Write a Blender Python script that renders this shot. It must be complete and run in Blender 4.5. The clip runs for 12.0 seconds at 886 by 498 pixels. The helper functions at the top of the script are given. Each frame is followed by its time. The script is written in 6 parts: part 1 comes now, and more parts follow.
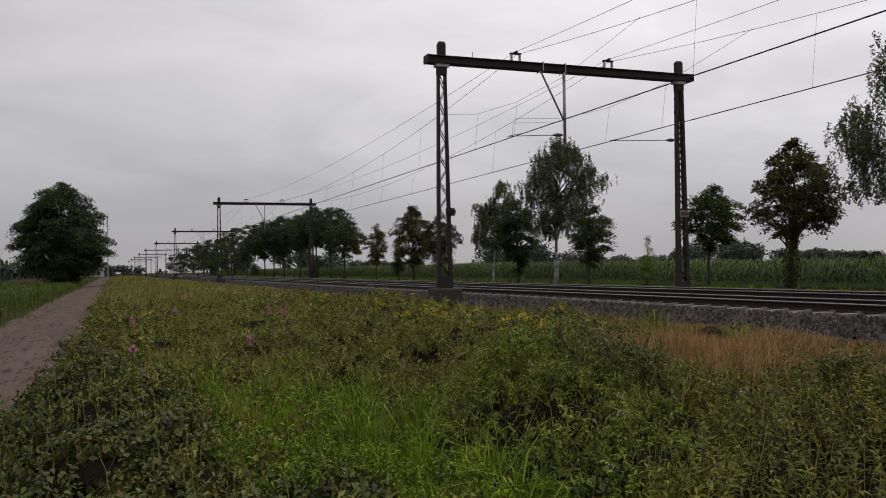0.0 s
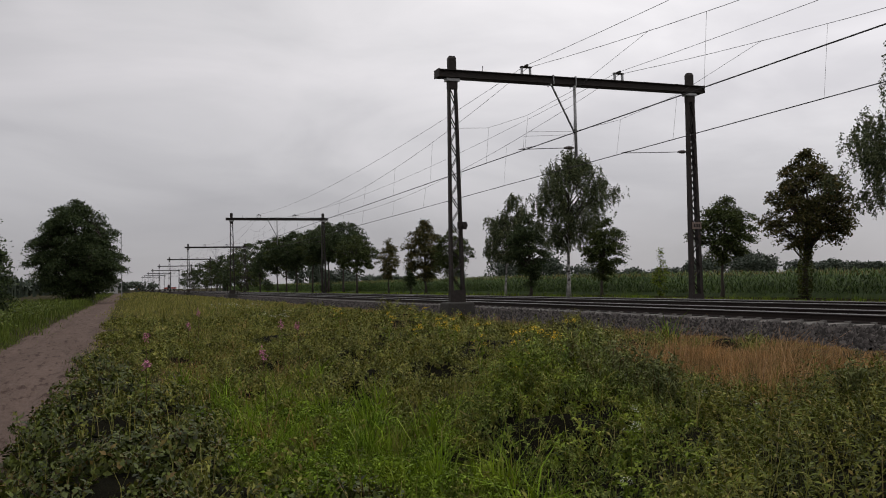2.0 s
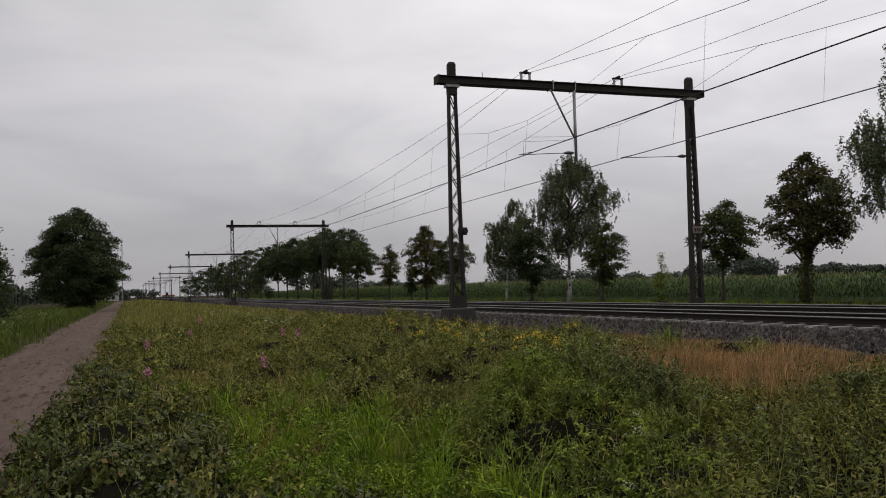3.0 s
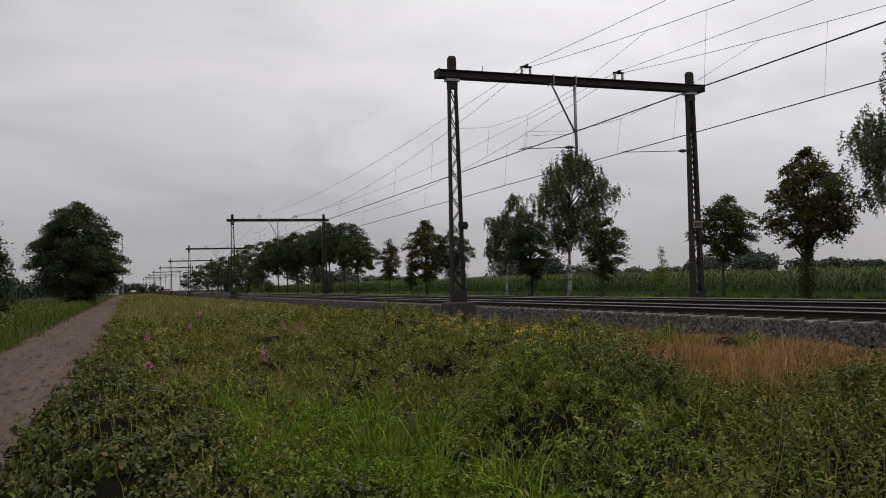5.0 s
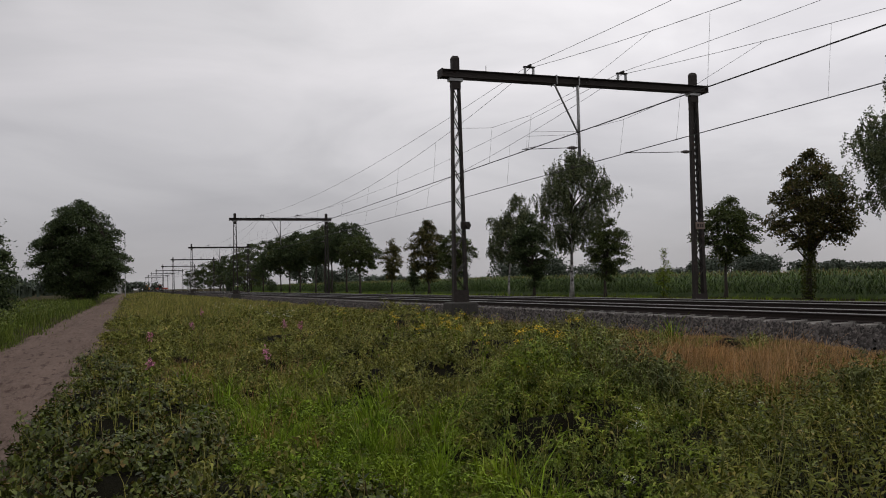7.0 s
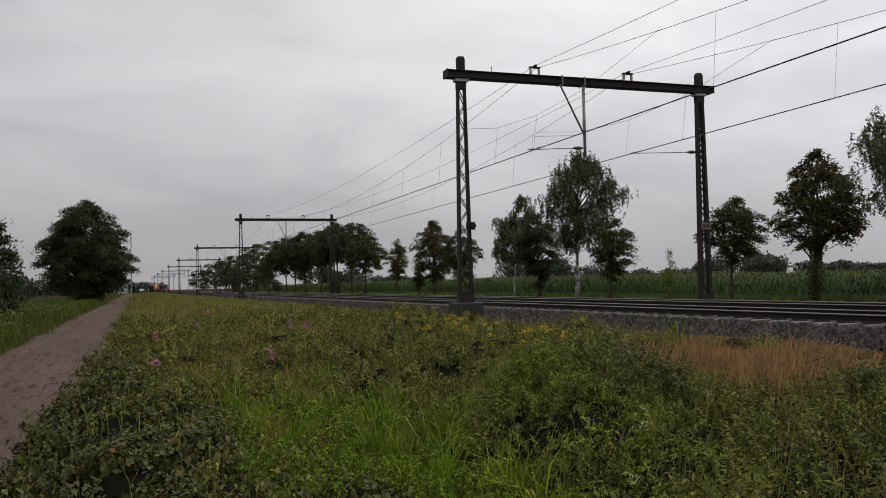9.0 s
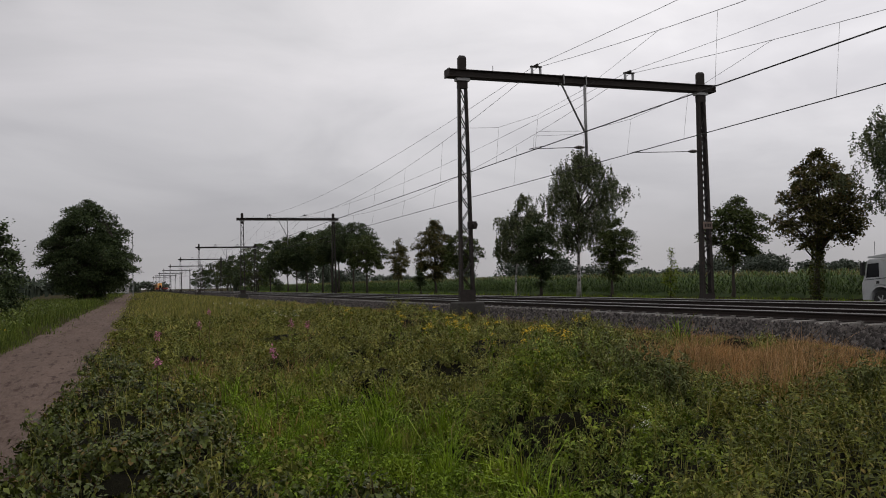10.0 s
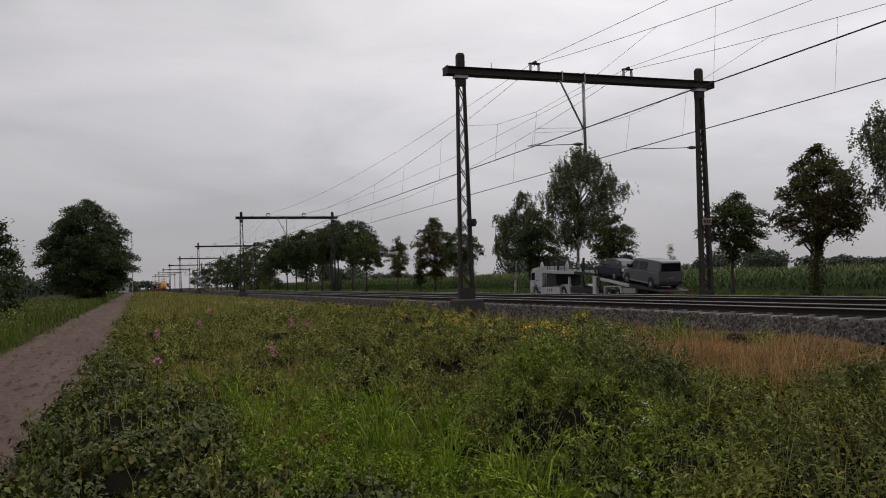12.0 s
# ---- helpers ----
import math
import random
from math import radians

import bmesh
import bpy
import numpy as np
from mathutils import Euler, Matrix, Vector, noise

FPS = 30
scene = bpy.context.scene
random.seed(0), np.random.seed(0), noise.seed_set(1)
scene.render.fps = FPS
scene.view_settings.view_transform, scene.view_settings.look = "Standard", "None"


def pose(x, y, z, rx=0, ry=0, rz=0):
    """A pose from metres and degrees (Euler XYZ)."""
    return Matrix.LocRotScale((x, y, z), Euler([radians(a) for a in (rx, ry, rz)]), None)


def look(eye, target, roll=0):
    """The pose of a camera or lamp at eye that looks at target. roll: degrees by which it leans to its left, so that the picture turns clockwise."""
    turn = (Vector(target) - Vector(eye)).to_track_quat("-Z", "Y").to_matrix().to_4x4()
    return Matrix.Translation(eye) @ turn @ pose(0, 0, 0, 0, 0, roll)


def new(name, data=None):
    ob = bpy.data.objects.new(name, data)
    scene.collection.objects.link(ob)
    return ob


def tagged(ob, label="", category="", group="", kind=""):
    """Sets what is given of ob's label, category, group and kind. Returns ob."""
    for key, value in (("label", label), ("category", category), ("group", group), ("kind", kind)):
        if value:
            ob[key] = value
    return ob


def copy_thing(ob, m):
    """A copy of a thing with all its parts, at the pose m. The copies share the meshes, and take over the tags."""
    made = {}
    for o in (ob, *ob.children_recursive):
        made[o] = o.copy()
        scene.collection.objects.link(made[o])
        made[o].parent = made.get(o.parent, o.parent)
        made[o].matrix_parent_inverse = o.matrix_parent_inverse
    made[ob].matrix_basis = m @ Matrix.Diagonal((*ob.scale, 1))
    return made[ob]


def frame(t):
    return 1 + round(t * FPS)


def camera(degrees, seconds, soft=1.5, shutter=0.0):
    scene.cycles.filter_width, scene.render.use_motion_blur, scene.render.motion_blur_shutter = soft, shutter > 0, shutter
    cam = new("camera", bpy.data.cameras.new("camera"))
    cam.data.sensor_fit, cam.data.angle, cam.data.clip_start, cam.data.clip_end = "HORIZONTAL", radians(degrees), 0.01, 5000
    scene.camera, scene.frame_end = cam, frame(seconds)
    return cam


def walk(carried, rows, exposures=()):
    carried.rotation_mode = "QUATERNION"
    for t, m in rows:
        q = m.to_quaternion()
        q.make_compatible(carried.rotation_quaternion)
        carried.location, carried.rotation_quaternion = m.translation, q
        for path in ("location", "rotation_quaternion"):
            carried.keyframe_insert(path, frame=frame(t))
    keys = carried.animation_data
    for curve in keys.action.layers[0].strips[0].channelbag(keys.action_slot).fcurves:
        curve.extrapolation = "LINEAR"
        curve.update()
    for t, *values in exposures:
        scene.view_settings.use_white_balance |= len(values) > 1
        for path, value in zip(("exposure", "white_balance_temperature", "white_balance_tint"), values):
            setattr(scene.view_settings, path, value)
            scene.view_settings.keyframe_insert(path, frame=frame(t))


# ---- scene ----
cam = camera(53.7, 12.0, soft=1.0)
# seconds, heading, pitch, lean (degrees), height of the hand-held camera (metres)
VIEW = [
    (0.0, -20.866, 1.265, -0.897, 1.668),
    (0.5, -20.599, 1.499, -0.898, 1.667),
    (1.0, -20.362, 1.677, -1.008, 1.665),
    (1.5, -20.180, 1.900, -1.154, 1.664),
    (2.0, -20.099, 2.190, -1.323, 1.662),
    (2.5, -20.109, 2.405, -1.535, 1.661),
    (3.0, -20.067, 2.573, -1.670, 1.660),
    (5.0, -20.040, 2.211, -1.598, 1.654),
    (5.5, -20.015, 2.203, -1.566, 1.653),
    (6.0, -19.981, 2.143, -1.500, 1.651),
    (6.5, -19.905, 2.169, -1.395, 1.650),
    (7.0, -19.890, 2.216, -1.306, 1.649),
    (9.0, -19.536, 2.260, -1.259, 1.643),
    (9.5, -19.487, 2.193, -1.244, 1.642),
    (10.0, -19.442, 2.224, -1.271, 1.640),
    (10.5, -19.421, 2.284, -1.251, 1.639),
    (11.0, -19.438, 2.183, -1.319, 1.638),
    (11.5, -19.425, 2.117, -1.420, 1.636),
    (12.0, -19.480, 2.072, -1.588, 1.635),
]
walk(cam, [(t, pose(0, 0, z, 90 + pitch, 0, head) @ pose(0, 0, 0, 0, 0, lean)) for t, head, pitch, lean, z in VIEW],
     exposures=[(0, 0.0), (12, 0.0)])

# ---------------------------------------------------------------- world and light
def node(tree, kind, **values):
    n = tree.nodes.new(kind)
    for key, value in values.items():
        n.inputs[key.replace("_", " ")].default_value = value
    return n


def ramp(tree, source, stops):
    r = tree.nodes.new("ShaderNodeValToRGB")
    while len(r.color_ramp.elements) < len(stops):
        r.color_ramp.elements.new(0.5)
    for e, (at, c) in zip(r.color_ramp.elements, stops):
        e.position, e.color = at, (*c, 1)
    tree.links.new(source, r.inputs[0])
    return r.outputs[0]


def mixed(tree, factor, a, b, blend="MIX"):
    m = tree.nodes.new("ShaderNodeMix")
    m.data_type, m.blend_type = "RGBA", blend
    for socket, value in ((m.inputs[0], factor), (m.inputs[6], a), (m.inputs[7], b)):
        if isinstance(value, (int, float)):
            socket.default_value = value
        elif isinstance(value, tuple):
            socket.default_value = (*value, 1)
        else:
            tree.links.new(value, socket)
    return m.outputs[2]


world = bpy.data.worlds.new("overcast sky")
scene.world = world
world.use_nodes = True
wt = world.node_tree
wt.nodes.clear()
sky = wt.nodes.new("ShaderNodeTexSky")
sky.sky_type, sky.sun_disc = "NISHITA", False
sky.sun_elevation, sky.sun_rotation = radians(62), radians(80)
geo = wt.nodes.new("ShaderNodeTexCoord")
stretch = wt.nodes.new("ShaderNodeMapping")
stretch.inputs["Scale"].default_value = (1.6, 1.6, 5.0)
wt.links.new(geo.outputs["Generated"], stretch.inputs[0])
clouds = node(wt, "ShaderNodeTexNoise", Scale=1.5, Detail=6.0, Roughness=0.52, Distortion=0.5)
wt.links.new(stretch.outputs[0], clouds.inputs["Vector"])
# the cloud cover is brightest round the hidden sun and overhead, and dullest above the horizon
HIDDEN_SUN = Vector((math.cos(radians(62)) * math.sin(radians(80)), math.cos(radians(62)) * math.cos(radians(80)), math.sin(radians(62))))
toward = wt.nodes.new("ShaderNodeVectorMath")
toward.operation = "DOT_PRODUCT"
toward.inputs[1].default_value = (math.sin(radians(80)), math.cos(radians(80)), 0)
height = wt.nodes.new("ShaderNodeSeparateXYZ")
for n in (toward, height):
    wt.links.new(geo.outputs["Generated"], n.inputs[0])
rise = ramp(wt, height.outputs["Z"], [(0.0, (0.41, 0.405, 0.42)), (0.06, (0.45, 0.443, 0.46)), (0.13, (0.59, 0.583, 0.595)), (0.2, (0.68, 0.67, 0.68)), (0.32, (0.76, 0.75, 0.755)), (0.5, (0.95, 0.95, 0.95)), (1.0, (1.25, 1.24, 1.25))])
glow = ramp(wt, toward.outputs["Value"], [(0.0, (0.76, 0.748, 0.762)), (0.35, (0.97, 0.955, 0.965)), (0.75, (1.38, 1.355, 1.37))])
lift = ramp(wt, height.outputs["Z"], [(0.02, (0, 0, 0)), (0.24, (1, 1, 1))])
glow = mixed(wt, lift, (1.0, 0.985, 0.995), glow)
cover = mixed(wt, 1.0, rise, glow, "MULTIPLY")
patches = ramp(wt, clouds.outputs["Fac"], [(0.30, (0.80, 0.80, 0.81)), (0.5, (1.0, 1.0, 1.0)), (0.70, (1.16, 1.15, 1.15))])
grey = mixed(wt, 1.0, cover, patches, "MULTIPLY")
dim = wt.nodes.new("ShaderNodeVectorMath")
dim.operation = "SCALE"
dim.inputs["Scale"].default_value = 0.1
wt.links.new(sky.outputs[0], dim.inputs[0])
veil = mixed(wt, 0.94, dim.outputs[0], grey)
back = node(wt, "ShaderNodeBackground", Strength=1.0)
wt.links.new(veil, back.inputs[0])
out = wt.nodes.new("ShaderNodeOutputWorld")
wt.links.new(back.outputs[0], out.inputs[0])

sun = new("sun", bpy.data.lights.new("sun", "SUN"))
sun.data.energy, sun.data.angle, sun.data.color = 0.7, radians(30), (1.0, 0.97, 0.93)
sun.matrix_world = look(HIDDEN_SUN * 80, (0, 0, 0))


# ---------------------------------------------------------------- materials
def material(name, dark, light, rough=0.8, grain=12.0, wide=0.7, metal=0.0, gloss=0.3, bump=0.0, relief=None, island=0.0,
             thin=0.0, wear=None, wear_at=0.62, accent=None, stretch=(1, 1, 1), drift=False):
    """A surface between two colours: fine grain, a wide variation, relief, a difference from piece to piece, and wear."""
    m = bpy.data.materials.new(name)
    m.use_nodes = True
    t = m.node_tree
    p = t.nodes["Principled BSDF"]
    where = t.nodes.new("ShaderNodeTexCoord")
    fine = node(t, "ShaderNodeTexNoise", Scale=grain, Detail=6.0, Roughness=0.65)
    broad = node(t, "ShaderNodeTexNoise", Scale=wide, Detail=3.0, Roughness=0.55)
    place = t.nodes.new("ShaderNodeMapping")
    place.inputs["Scale"].default_value = stretch
    t.links.new(where.outputs["Object"], place.inputs[0])
    for n in (fine, broad):
        t.links.new(place.outputs[0], n.inputs["Vector"])
    colour = ramp(t, fine.outputs["Fac"], [(0.32, dark), (0.68, light)])
    mean = tuple((a + b) / 2 for a, b in zip(dark, light))
    tint = ramp(t, broad.outputs["Fac"], [(0.35, tuple(c * (0.5 if thin else 0.72) for c in mean)), (0.65, tuple(min(1, c * (1.5 if thin else 1.25)) for c in mean))])
    colour = mixed(t, 0.45, colour, tint)
    if drift:
        plant = node(t, "ShaderNodeTexNoise", Scale=2.6, Detail=2.0, Roughness=0.5)
        t.links.new(place.outputs[0], plant.inputs["Vector"])
        colour = mixed(t, 1.0, colour, ramp(t, plant.outputs["Fac"], [(0.33, (0.44, 0.54, 0.44)), (0.5, (1.0, 0.98, 0.92)), (0.67, (1.72, 1.46, 1.0))]), "MULTIPLY")
    if island:
        g = t.nodes.new("ShaderNodeNewGeometry")
        own = ramp(t, g.outputs["Random Per Island"], [(0.0, tuple(c * 0.5 for c in dark)), (0.3, dark), (0.6, mean), (0.88, light), (1.0, accent or light)])
        colour = mixed(t, island, colour, own)
    if wear:
        worn = node(t, "ShaderNodeTexNoise", Scale=grain * 0.3, Detail=8.0, Roughness=0.7)
        t.links.new(place.outputs[0], worn.inputs["Vector"])
        mask = ramp(t, worn.outputs["Fac"], [(wear_at - 0.04, (0, 0, 0)), (wear_at + 0.05, (1, 1, 1))])
        colour = mixed(t, mask, colour, wear)
    t.links.new(colour, p.inputs["Base Color"])
    p.inputs["Roughness"].default_value = rough
    p.inputs["Metallic"].default_value = metal
    p.inputs["Specular IOR Level"].default_value = gloss
    if bump:
        b = node(t, "ShaderNodeBump", Strength=bump, Distance=0.02)
        high = node(t, "ShaderNodeTexNoise", Scale=relief or grain * 2, Detail=5.0)
        t.links.new(where.outputs["Object"], high.inputs["Vector"])
        t.links.new(high.outputs["Fac"], b.inputs["Height"])
        t.links.new(b.outputs[0], p.inputs["Normal"])
    if thin:
        through_leaf = t.nodes.new("ShaderNodeBsdfTranslucent")
        t.links.new(colour, through_leaf.inputs[0])
        blend = t.nodes.new("ShaderNodeMixShader")
        blend.inputs[0].default_value = thin
        t.links.new(p.outputs[0], blend.inputs[1])
        t.links.new(through_leaf.outputs[0], blend.inputs[2])
        t.links.new(blend.outputs[0], t.nodes["Material Output"].inputs[0])
    return m


def glass(name, tint=(0.006, 0.007, 0.009)):
    m = bpy.data.materials.new(name)
    m.use_nodes = True
    p = m.node_tree.nodes["Principled BSDF"]
    p.inputs["Base Color"].default_value = (*tint, 1)
    p.inputs["Roughness"].default_value = 0.12
    p.inputs["Specular IOR Level"].default_value = 0.2
    return m


def leafy(name, dark, light, thin=0.3, gloss=0.09, rough=0.6, accent=None):
    dark, light = tuple(c * 0.6 for c in dark), tuple(c * 1.15 for c in light)
    return material(name, dark, light, rough=rough, grain=9.0, wide=1.1, gloss=gloss, island=0.6, thin=thin, accent=accent, drift=True)


EARTH = material("meadow soil", (0.018, 0.016, 0.008), (0.045, 0.038, 0.018), 0.95, 18, 0.4, gloss=0.02, bump=0.6)
DIRT = material("sandy dirt", (0.066, 0.046, 0.037), (0.132, 0.096, 0.080), 0.95, 9, 0.5, gloss=0.05, bump=1.0, relief=34,
                wear=(0.046, 0.030, 0.024), wear_at=0.57, stretch=(2.2, 0.35, 1))
ASPHALT = material("asphalt", (0.045, 0.045, 0.047), (0.075, 0.075, 0.075), 0.85, 40, 0.8, bump=0.3)
BALLAST = material("ballast stone", (0.007, 0.006, 0.0056), (0.086, 0.075, 0.070), 0.9, 30, 0.5, gloss=0.1, island=0.7, bump=0.5)
# bed below the loose stones; the shade in their gaps is painted near-black
BED = material("stone gap shade", (0.003, 0.0026, 0.0024), (0.022, 0.018, 0.016), 0.95, 40, 0.6, gloss=0.03, bump=1.0, relief=26)
CONCRETE = material("weathered concrete", (0.025, 0.023, 0.021), (0.06, 0.056, 0.05), 0.9, 11, 0.9, gloss=0.2, bump=0.4, wear=(0.06, 0.055, 0.045))
SLEEPER = material("sleeper concrete", (0.12, 0.11, 0.10), (0.22, 0.205, 0.19), 0.9, 14, 1.2, bump=0.3, wear=(0.08, 0.06, 0.05))
STEEL = material("dark painted steel", (0.014, 0.011, 0.010), (0.040, 0.032, 0.028), 0.7, 9, 0.8, gloss=0.2, bump=0.2,
                 wear=(0.06, 0.03, 0.02), wear_at=0.66)
GALV = material("galvanised steel", (0.22, 0.22, 0.22), (0.36, 0.36, 0.36), 0.5, 14, 1.0, metal=0.6, gloss=0.4)
RUST = material("rusty rail side", (0.008, 0.0055, 0.0045), (0.024, 0.015, 0.012), 0.9, 20, 0.6, bump=0.3)
SHINE = material("polished rail head", (0.13, 0.125, 0.12), (0.22, 0.21, 0.20), 0.4, 30, 0.4, metal=0.8)
WIRE = material("oxidised copper wire", (0.03, 0.028, 0.028), (0.06, 0.055, 0.052), 0.6, 20, 1.0, metal=0.3)
INSUL = material("brown insulator", (0.025, 0.018, 0.016), (0.05, 0.035, 0.03), 0.35, 20, 1.0, gloss=0.5)
SIGN = material("faded sign", (0.12, 0.085, 0.07), (0.20, 0.15, 0.125), 0.7, 25, 2.0, wear=(0.2, 0.1, 0.07))
BARK = material("grey brown bark", (0.028, 0.022, 0.018), (0.075, 0.062, 0.05), 0.9, 12, 1.5, bump=0.7)
BIRCH = material("white birch bark", (0.20, 0.19, 0.18), (0.46, 0.44, 0.42), 0.8, 5, 2.5, bump=0.4, wear=(0.03, 0.027, 0.025), wear_at=0.53)
LINDEN = leafy("lime leaves", (0.024, 0.038, 0.012), (0.090, 0.112, 0.038), accent=(0.11, 0.12, 0.045))
MAPLE = leafy("reddening maple leaves", (0.034, 0.040, 0.014), (0.120, 0.112, 0.042), accent=(0.20, 0.09, 0.04))
BIRCHLEAF = leafy("birch leaves", (0.046, 0.060, 0.030), (0.130, 0.152, 0.078))
OAK = leafy("oak leaves", (0.030, 0.048, 0.022), (0.078, 0.104, 0.046))
# paler and greyer than near foliage: distance haze is mixed into this colour
FARLEAF = leafy("haze-greyed distant leaves", (0.060, 0.078, 0.062), (0.085, 0.104, 0.080), thin=0.1)
CORNLEAF = leafy("maize leaves", (0.034, 0.070, 0.020), (0.092, 0.138, 0.036), thin=0.25)
TASSEL = leafy("maize tassels", (0.16, 0.13, 0.05), (0.30, 0.25, 0.11))
GRASS = leafy("fresh grass", (0.056, 0.100, 0.008), (0.250, 0.370, 0.030), thin=0.18, accent=(0.330, 0.314, 0.099))
OLIVE = leafy("olive meadow grass", (0.096, 0.104, 0.024), (0.290, 0.280, 0.076), thin=0.15, accent=(0.412, 0.294, 0.176))
DRY = leafy("dry reddish grass", (0.160, 0.088, 0.036), (0.470, 0.285, 0.130), thin=0.18, accent=(0.594, 0.407, 0.250))
HERB = leafy("herb leaves", (0.027, 0.048, 0.005), (0.200, 0.265, 0.030), thin=0.12, accent=(0.288, 0.247, 0.077))
BRAMBLE = leafy("bramble leaves", (0.020, 0.029, 0.006), (0.095, 0.119, 0.020), thin=0.06, gloss=0.16, rough=0.5, accent=(0.165, 0.081, 0.033))
MUGWORT = leafy("silvery mugwort leaves", (0.050, 0.066, 0.018), (0.20, 0.215, 0.085), thin=0.15)
STEM = leafy("reddish stems", (0.06, 0.035, 0.022), (0.13, 0.08, 0.05))
YELLOW = leafy("yellow flower heads", (0.55, 0.34, 0.015), (0.78, 0.54, 0.04), thin=0.2)
PINK = leafy("pink flower spikes", (0.42, 0.13, 0.24), (0.60, 0.26, 0.38), thin=0.3)
WHITE = leafy("white flower heads", (0.5, 0.5, 0.42), (0.75, 0.75, 0.66), thin=0.2)
# near-black, so that the shade deep in the thickets lies in the colour
GAP_SHADE = material("thicket gap shade", (0.003, 0.003, 0.002), (0.010, 0.009, 0.005), 0.95, 30, 3.0, gloss=0.02, bump=0.8)


# ---------------------------------------------------------------- mesh helpers
class Build:
    """Gathers vertices and faces of one mesh."""

    def __init__(self):
        self.v, self.f = [], []

    def add(self, verts, faces):
        n = len(self.v)
        self.v += [tuple(p) for p in verts]
        self.f += [tuple(i + n for i in f) for f in faces]
        return self

    def box(self, x0, x1, y0, y1, z0, z1):
        c = [(x, y, z) for z in (z0, z1) for x, y in ((x0, y0), (x1, y0), (x1, y1), (x0, y1))]
        return self.add(c, [(3, 2, 1, 0), (4, 5, 6, 7), (0, 1, 5, 4), (1, 2, 6, 5), (2, 3, 7, 6), (3, 0, 4, 7)])

    def bar(self, a, b, w, h, up=(0, 0, 1)):
        a, b = Vector(a), Vector(b)
        d = (b - a).normalized()
        s = d.cross(Vector(up))
        s = s.normalized() if s.length > 1e-4 else Vector((1, 0, 0))
        u = s.cross(d)
        c = [p + s * i * w / 2 + u * j * h / 2 for p in (a, b) for i, j in ((-1, -1), (1, -1), (1, 1), (-1, 1))]
        return self.add(c, [(3, 2, 1, 0), (4, 5, 6, 7), (0, 1, 5, 4), (1, 2, 6, 5), (2, 3, 7, 6), (3, 0, 4, 7)])

    def tube(self, pts, radius, n=6, caps=True):
        pts = [Vector(p) for p in pts]
        radii = radius if isinstance(radius, (list, tuple)) else [radius] * len(pts)
        verts, faces = [], []
        for i, p in enumerate(pts):
            d = (pts[min(i + 1, len(pts) - 1)] - pts[max(i - 1, 0)]).normalized()
            s = d.cross(Vector((0, 0, 1)) if abs(d.z) < 0.9 else Vector((1, 0, 0))).normalized()
            u = s.cross(d)
            for k in range(n):
                a = 2 * math.pi * k / n
                verts.append(p + (s * math.cos(a) + u * math.sin(a)) * radii[i])
        for i in range(len(pts) - 1):
            for k in range(n):
                q = (k + 1) % n
                faces.append((i * n + k, i * n + q, (i + 1) * n + q, (i + 1) * n + k))
        if caps:
            faces.append(tuple(range(n))[::-1])
            faces.append(tuple(range((len(pts) - 1) * n, len(pts) * n)))
        return self.add(verts, faces)

    def prism(self, outline, x0, x1):
        """An outline of (y, z) carried from x0 to x1."""
        n = len(outline)
        verts = [(x, y, z) for x in (x0, x1) for y, z in outline]
        faces = [(i, (i + 1) % n, n + (i + 1) % n, n + i) for i in range(n)]
        faces += [tuple(range(n))[::-1], tuple(range(n, 2 * n))]
        return self.add(verts, faces)

    def loft(self, rings):
        n = len(rings[0])
        verts = [p for r in rings for p in r]
        faces = [(i * n + k, i * n + (k + 1) % n, (i + 1) * n + (k + 1) % n, (i + 1) * n + k) for i in range(len(rings) - 1) for k in range(n)]
        faces += [tuple(range(n))[::-1], tuple(range((len(rings) - 1) * n, len(rings) * n))]
        return self.add(verts, faces)

    def mesh(self, name, bevel=0.0, smooth=False):
        me = bpy.data.meshes.new(name)
        me.from_pydata(self.v, [], self.f)
        bm = bmesh.new()
        bm.from_mesh(me)
        bmesh.ops.recalc_face_normals(bm, faces=bm.faces)
        if bevel:
            sharp = [e for e in bm.edges if len(e.link_faces) == 2 and e.calc_face_angle(0) > 0.5]
            bmesh.ops.bevel(bm, geom=sharp, offset=bevel, segments=2, profile=0.6, affect="EDGES", clamp_overlap=True)
        bm.to_mesh(me)
        bm.free()
        if smooth:
            me.shade_smooth()
        return me


def part(name, shape, mat, parent=None, label="", bevel=0.0, smooth=False):
    """One mesh object, under a thing or a part, or at top level."""
    me = shape.mesh(name, bevel, smooth) if isinstance(shape, Build) else shape
    if not me.materials:
        me.materials.append(mat)
    ob = new(name, me)
    ob.parent = parent
    if label:
        ob["label"] = label
    return ob


def thing(name, label, category, group="", kind="", at=None):
    ob = tagged(new(name), label, category, group, kind)
    if at is not None:
        ob.matrix_basis = at
    return ob


def sheet(name, verts, faces, mat, smooth=False):
    """A mesh from arrays: verts (n, 3), faces (m, 3 or 4)."""
    verts, faces = np.asarray(verts, dtype=np.float32), np.asarray(faces, dtype=np.int32)
    me = bpy.data.meshes.new(name)
    k = faces.shape[1]
    me.vertices.add(len(verts))
    me.vertices.foreach_set("co", verts.ravel())
    me.loops.add(faces.size)
    me.loops.foreach_set("vertex_index", faces.ravel())
    me.polygons.add(len(faces))
    me.polygons.foreach_set("loop_start", np.arange(0, faces.size, k, dtype=np.int32))
    me.polygons.foreach_set("loop_total", np.full(len(faces), k, dtype=np.int32))
    me.update(calc_edges=True)
    me.validate()
    if smooth:
        me.shade_smooth()
    me.materials.append(mat)
    return me


def unit(a):
    return a / np.maximum(np.linalg.norm(a, axis=1, keepdims=True), 1e-6)


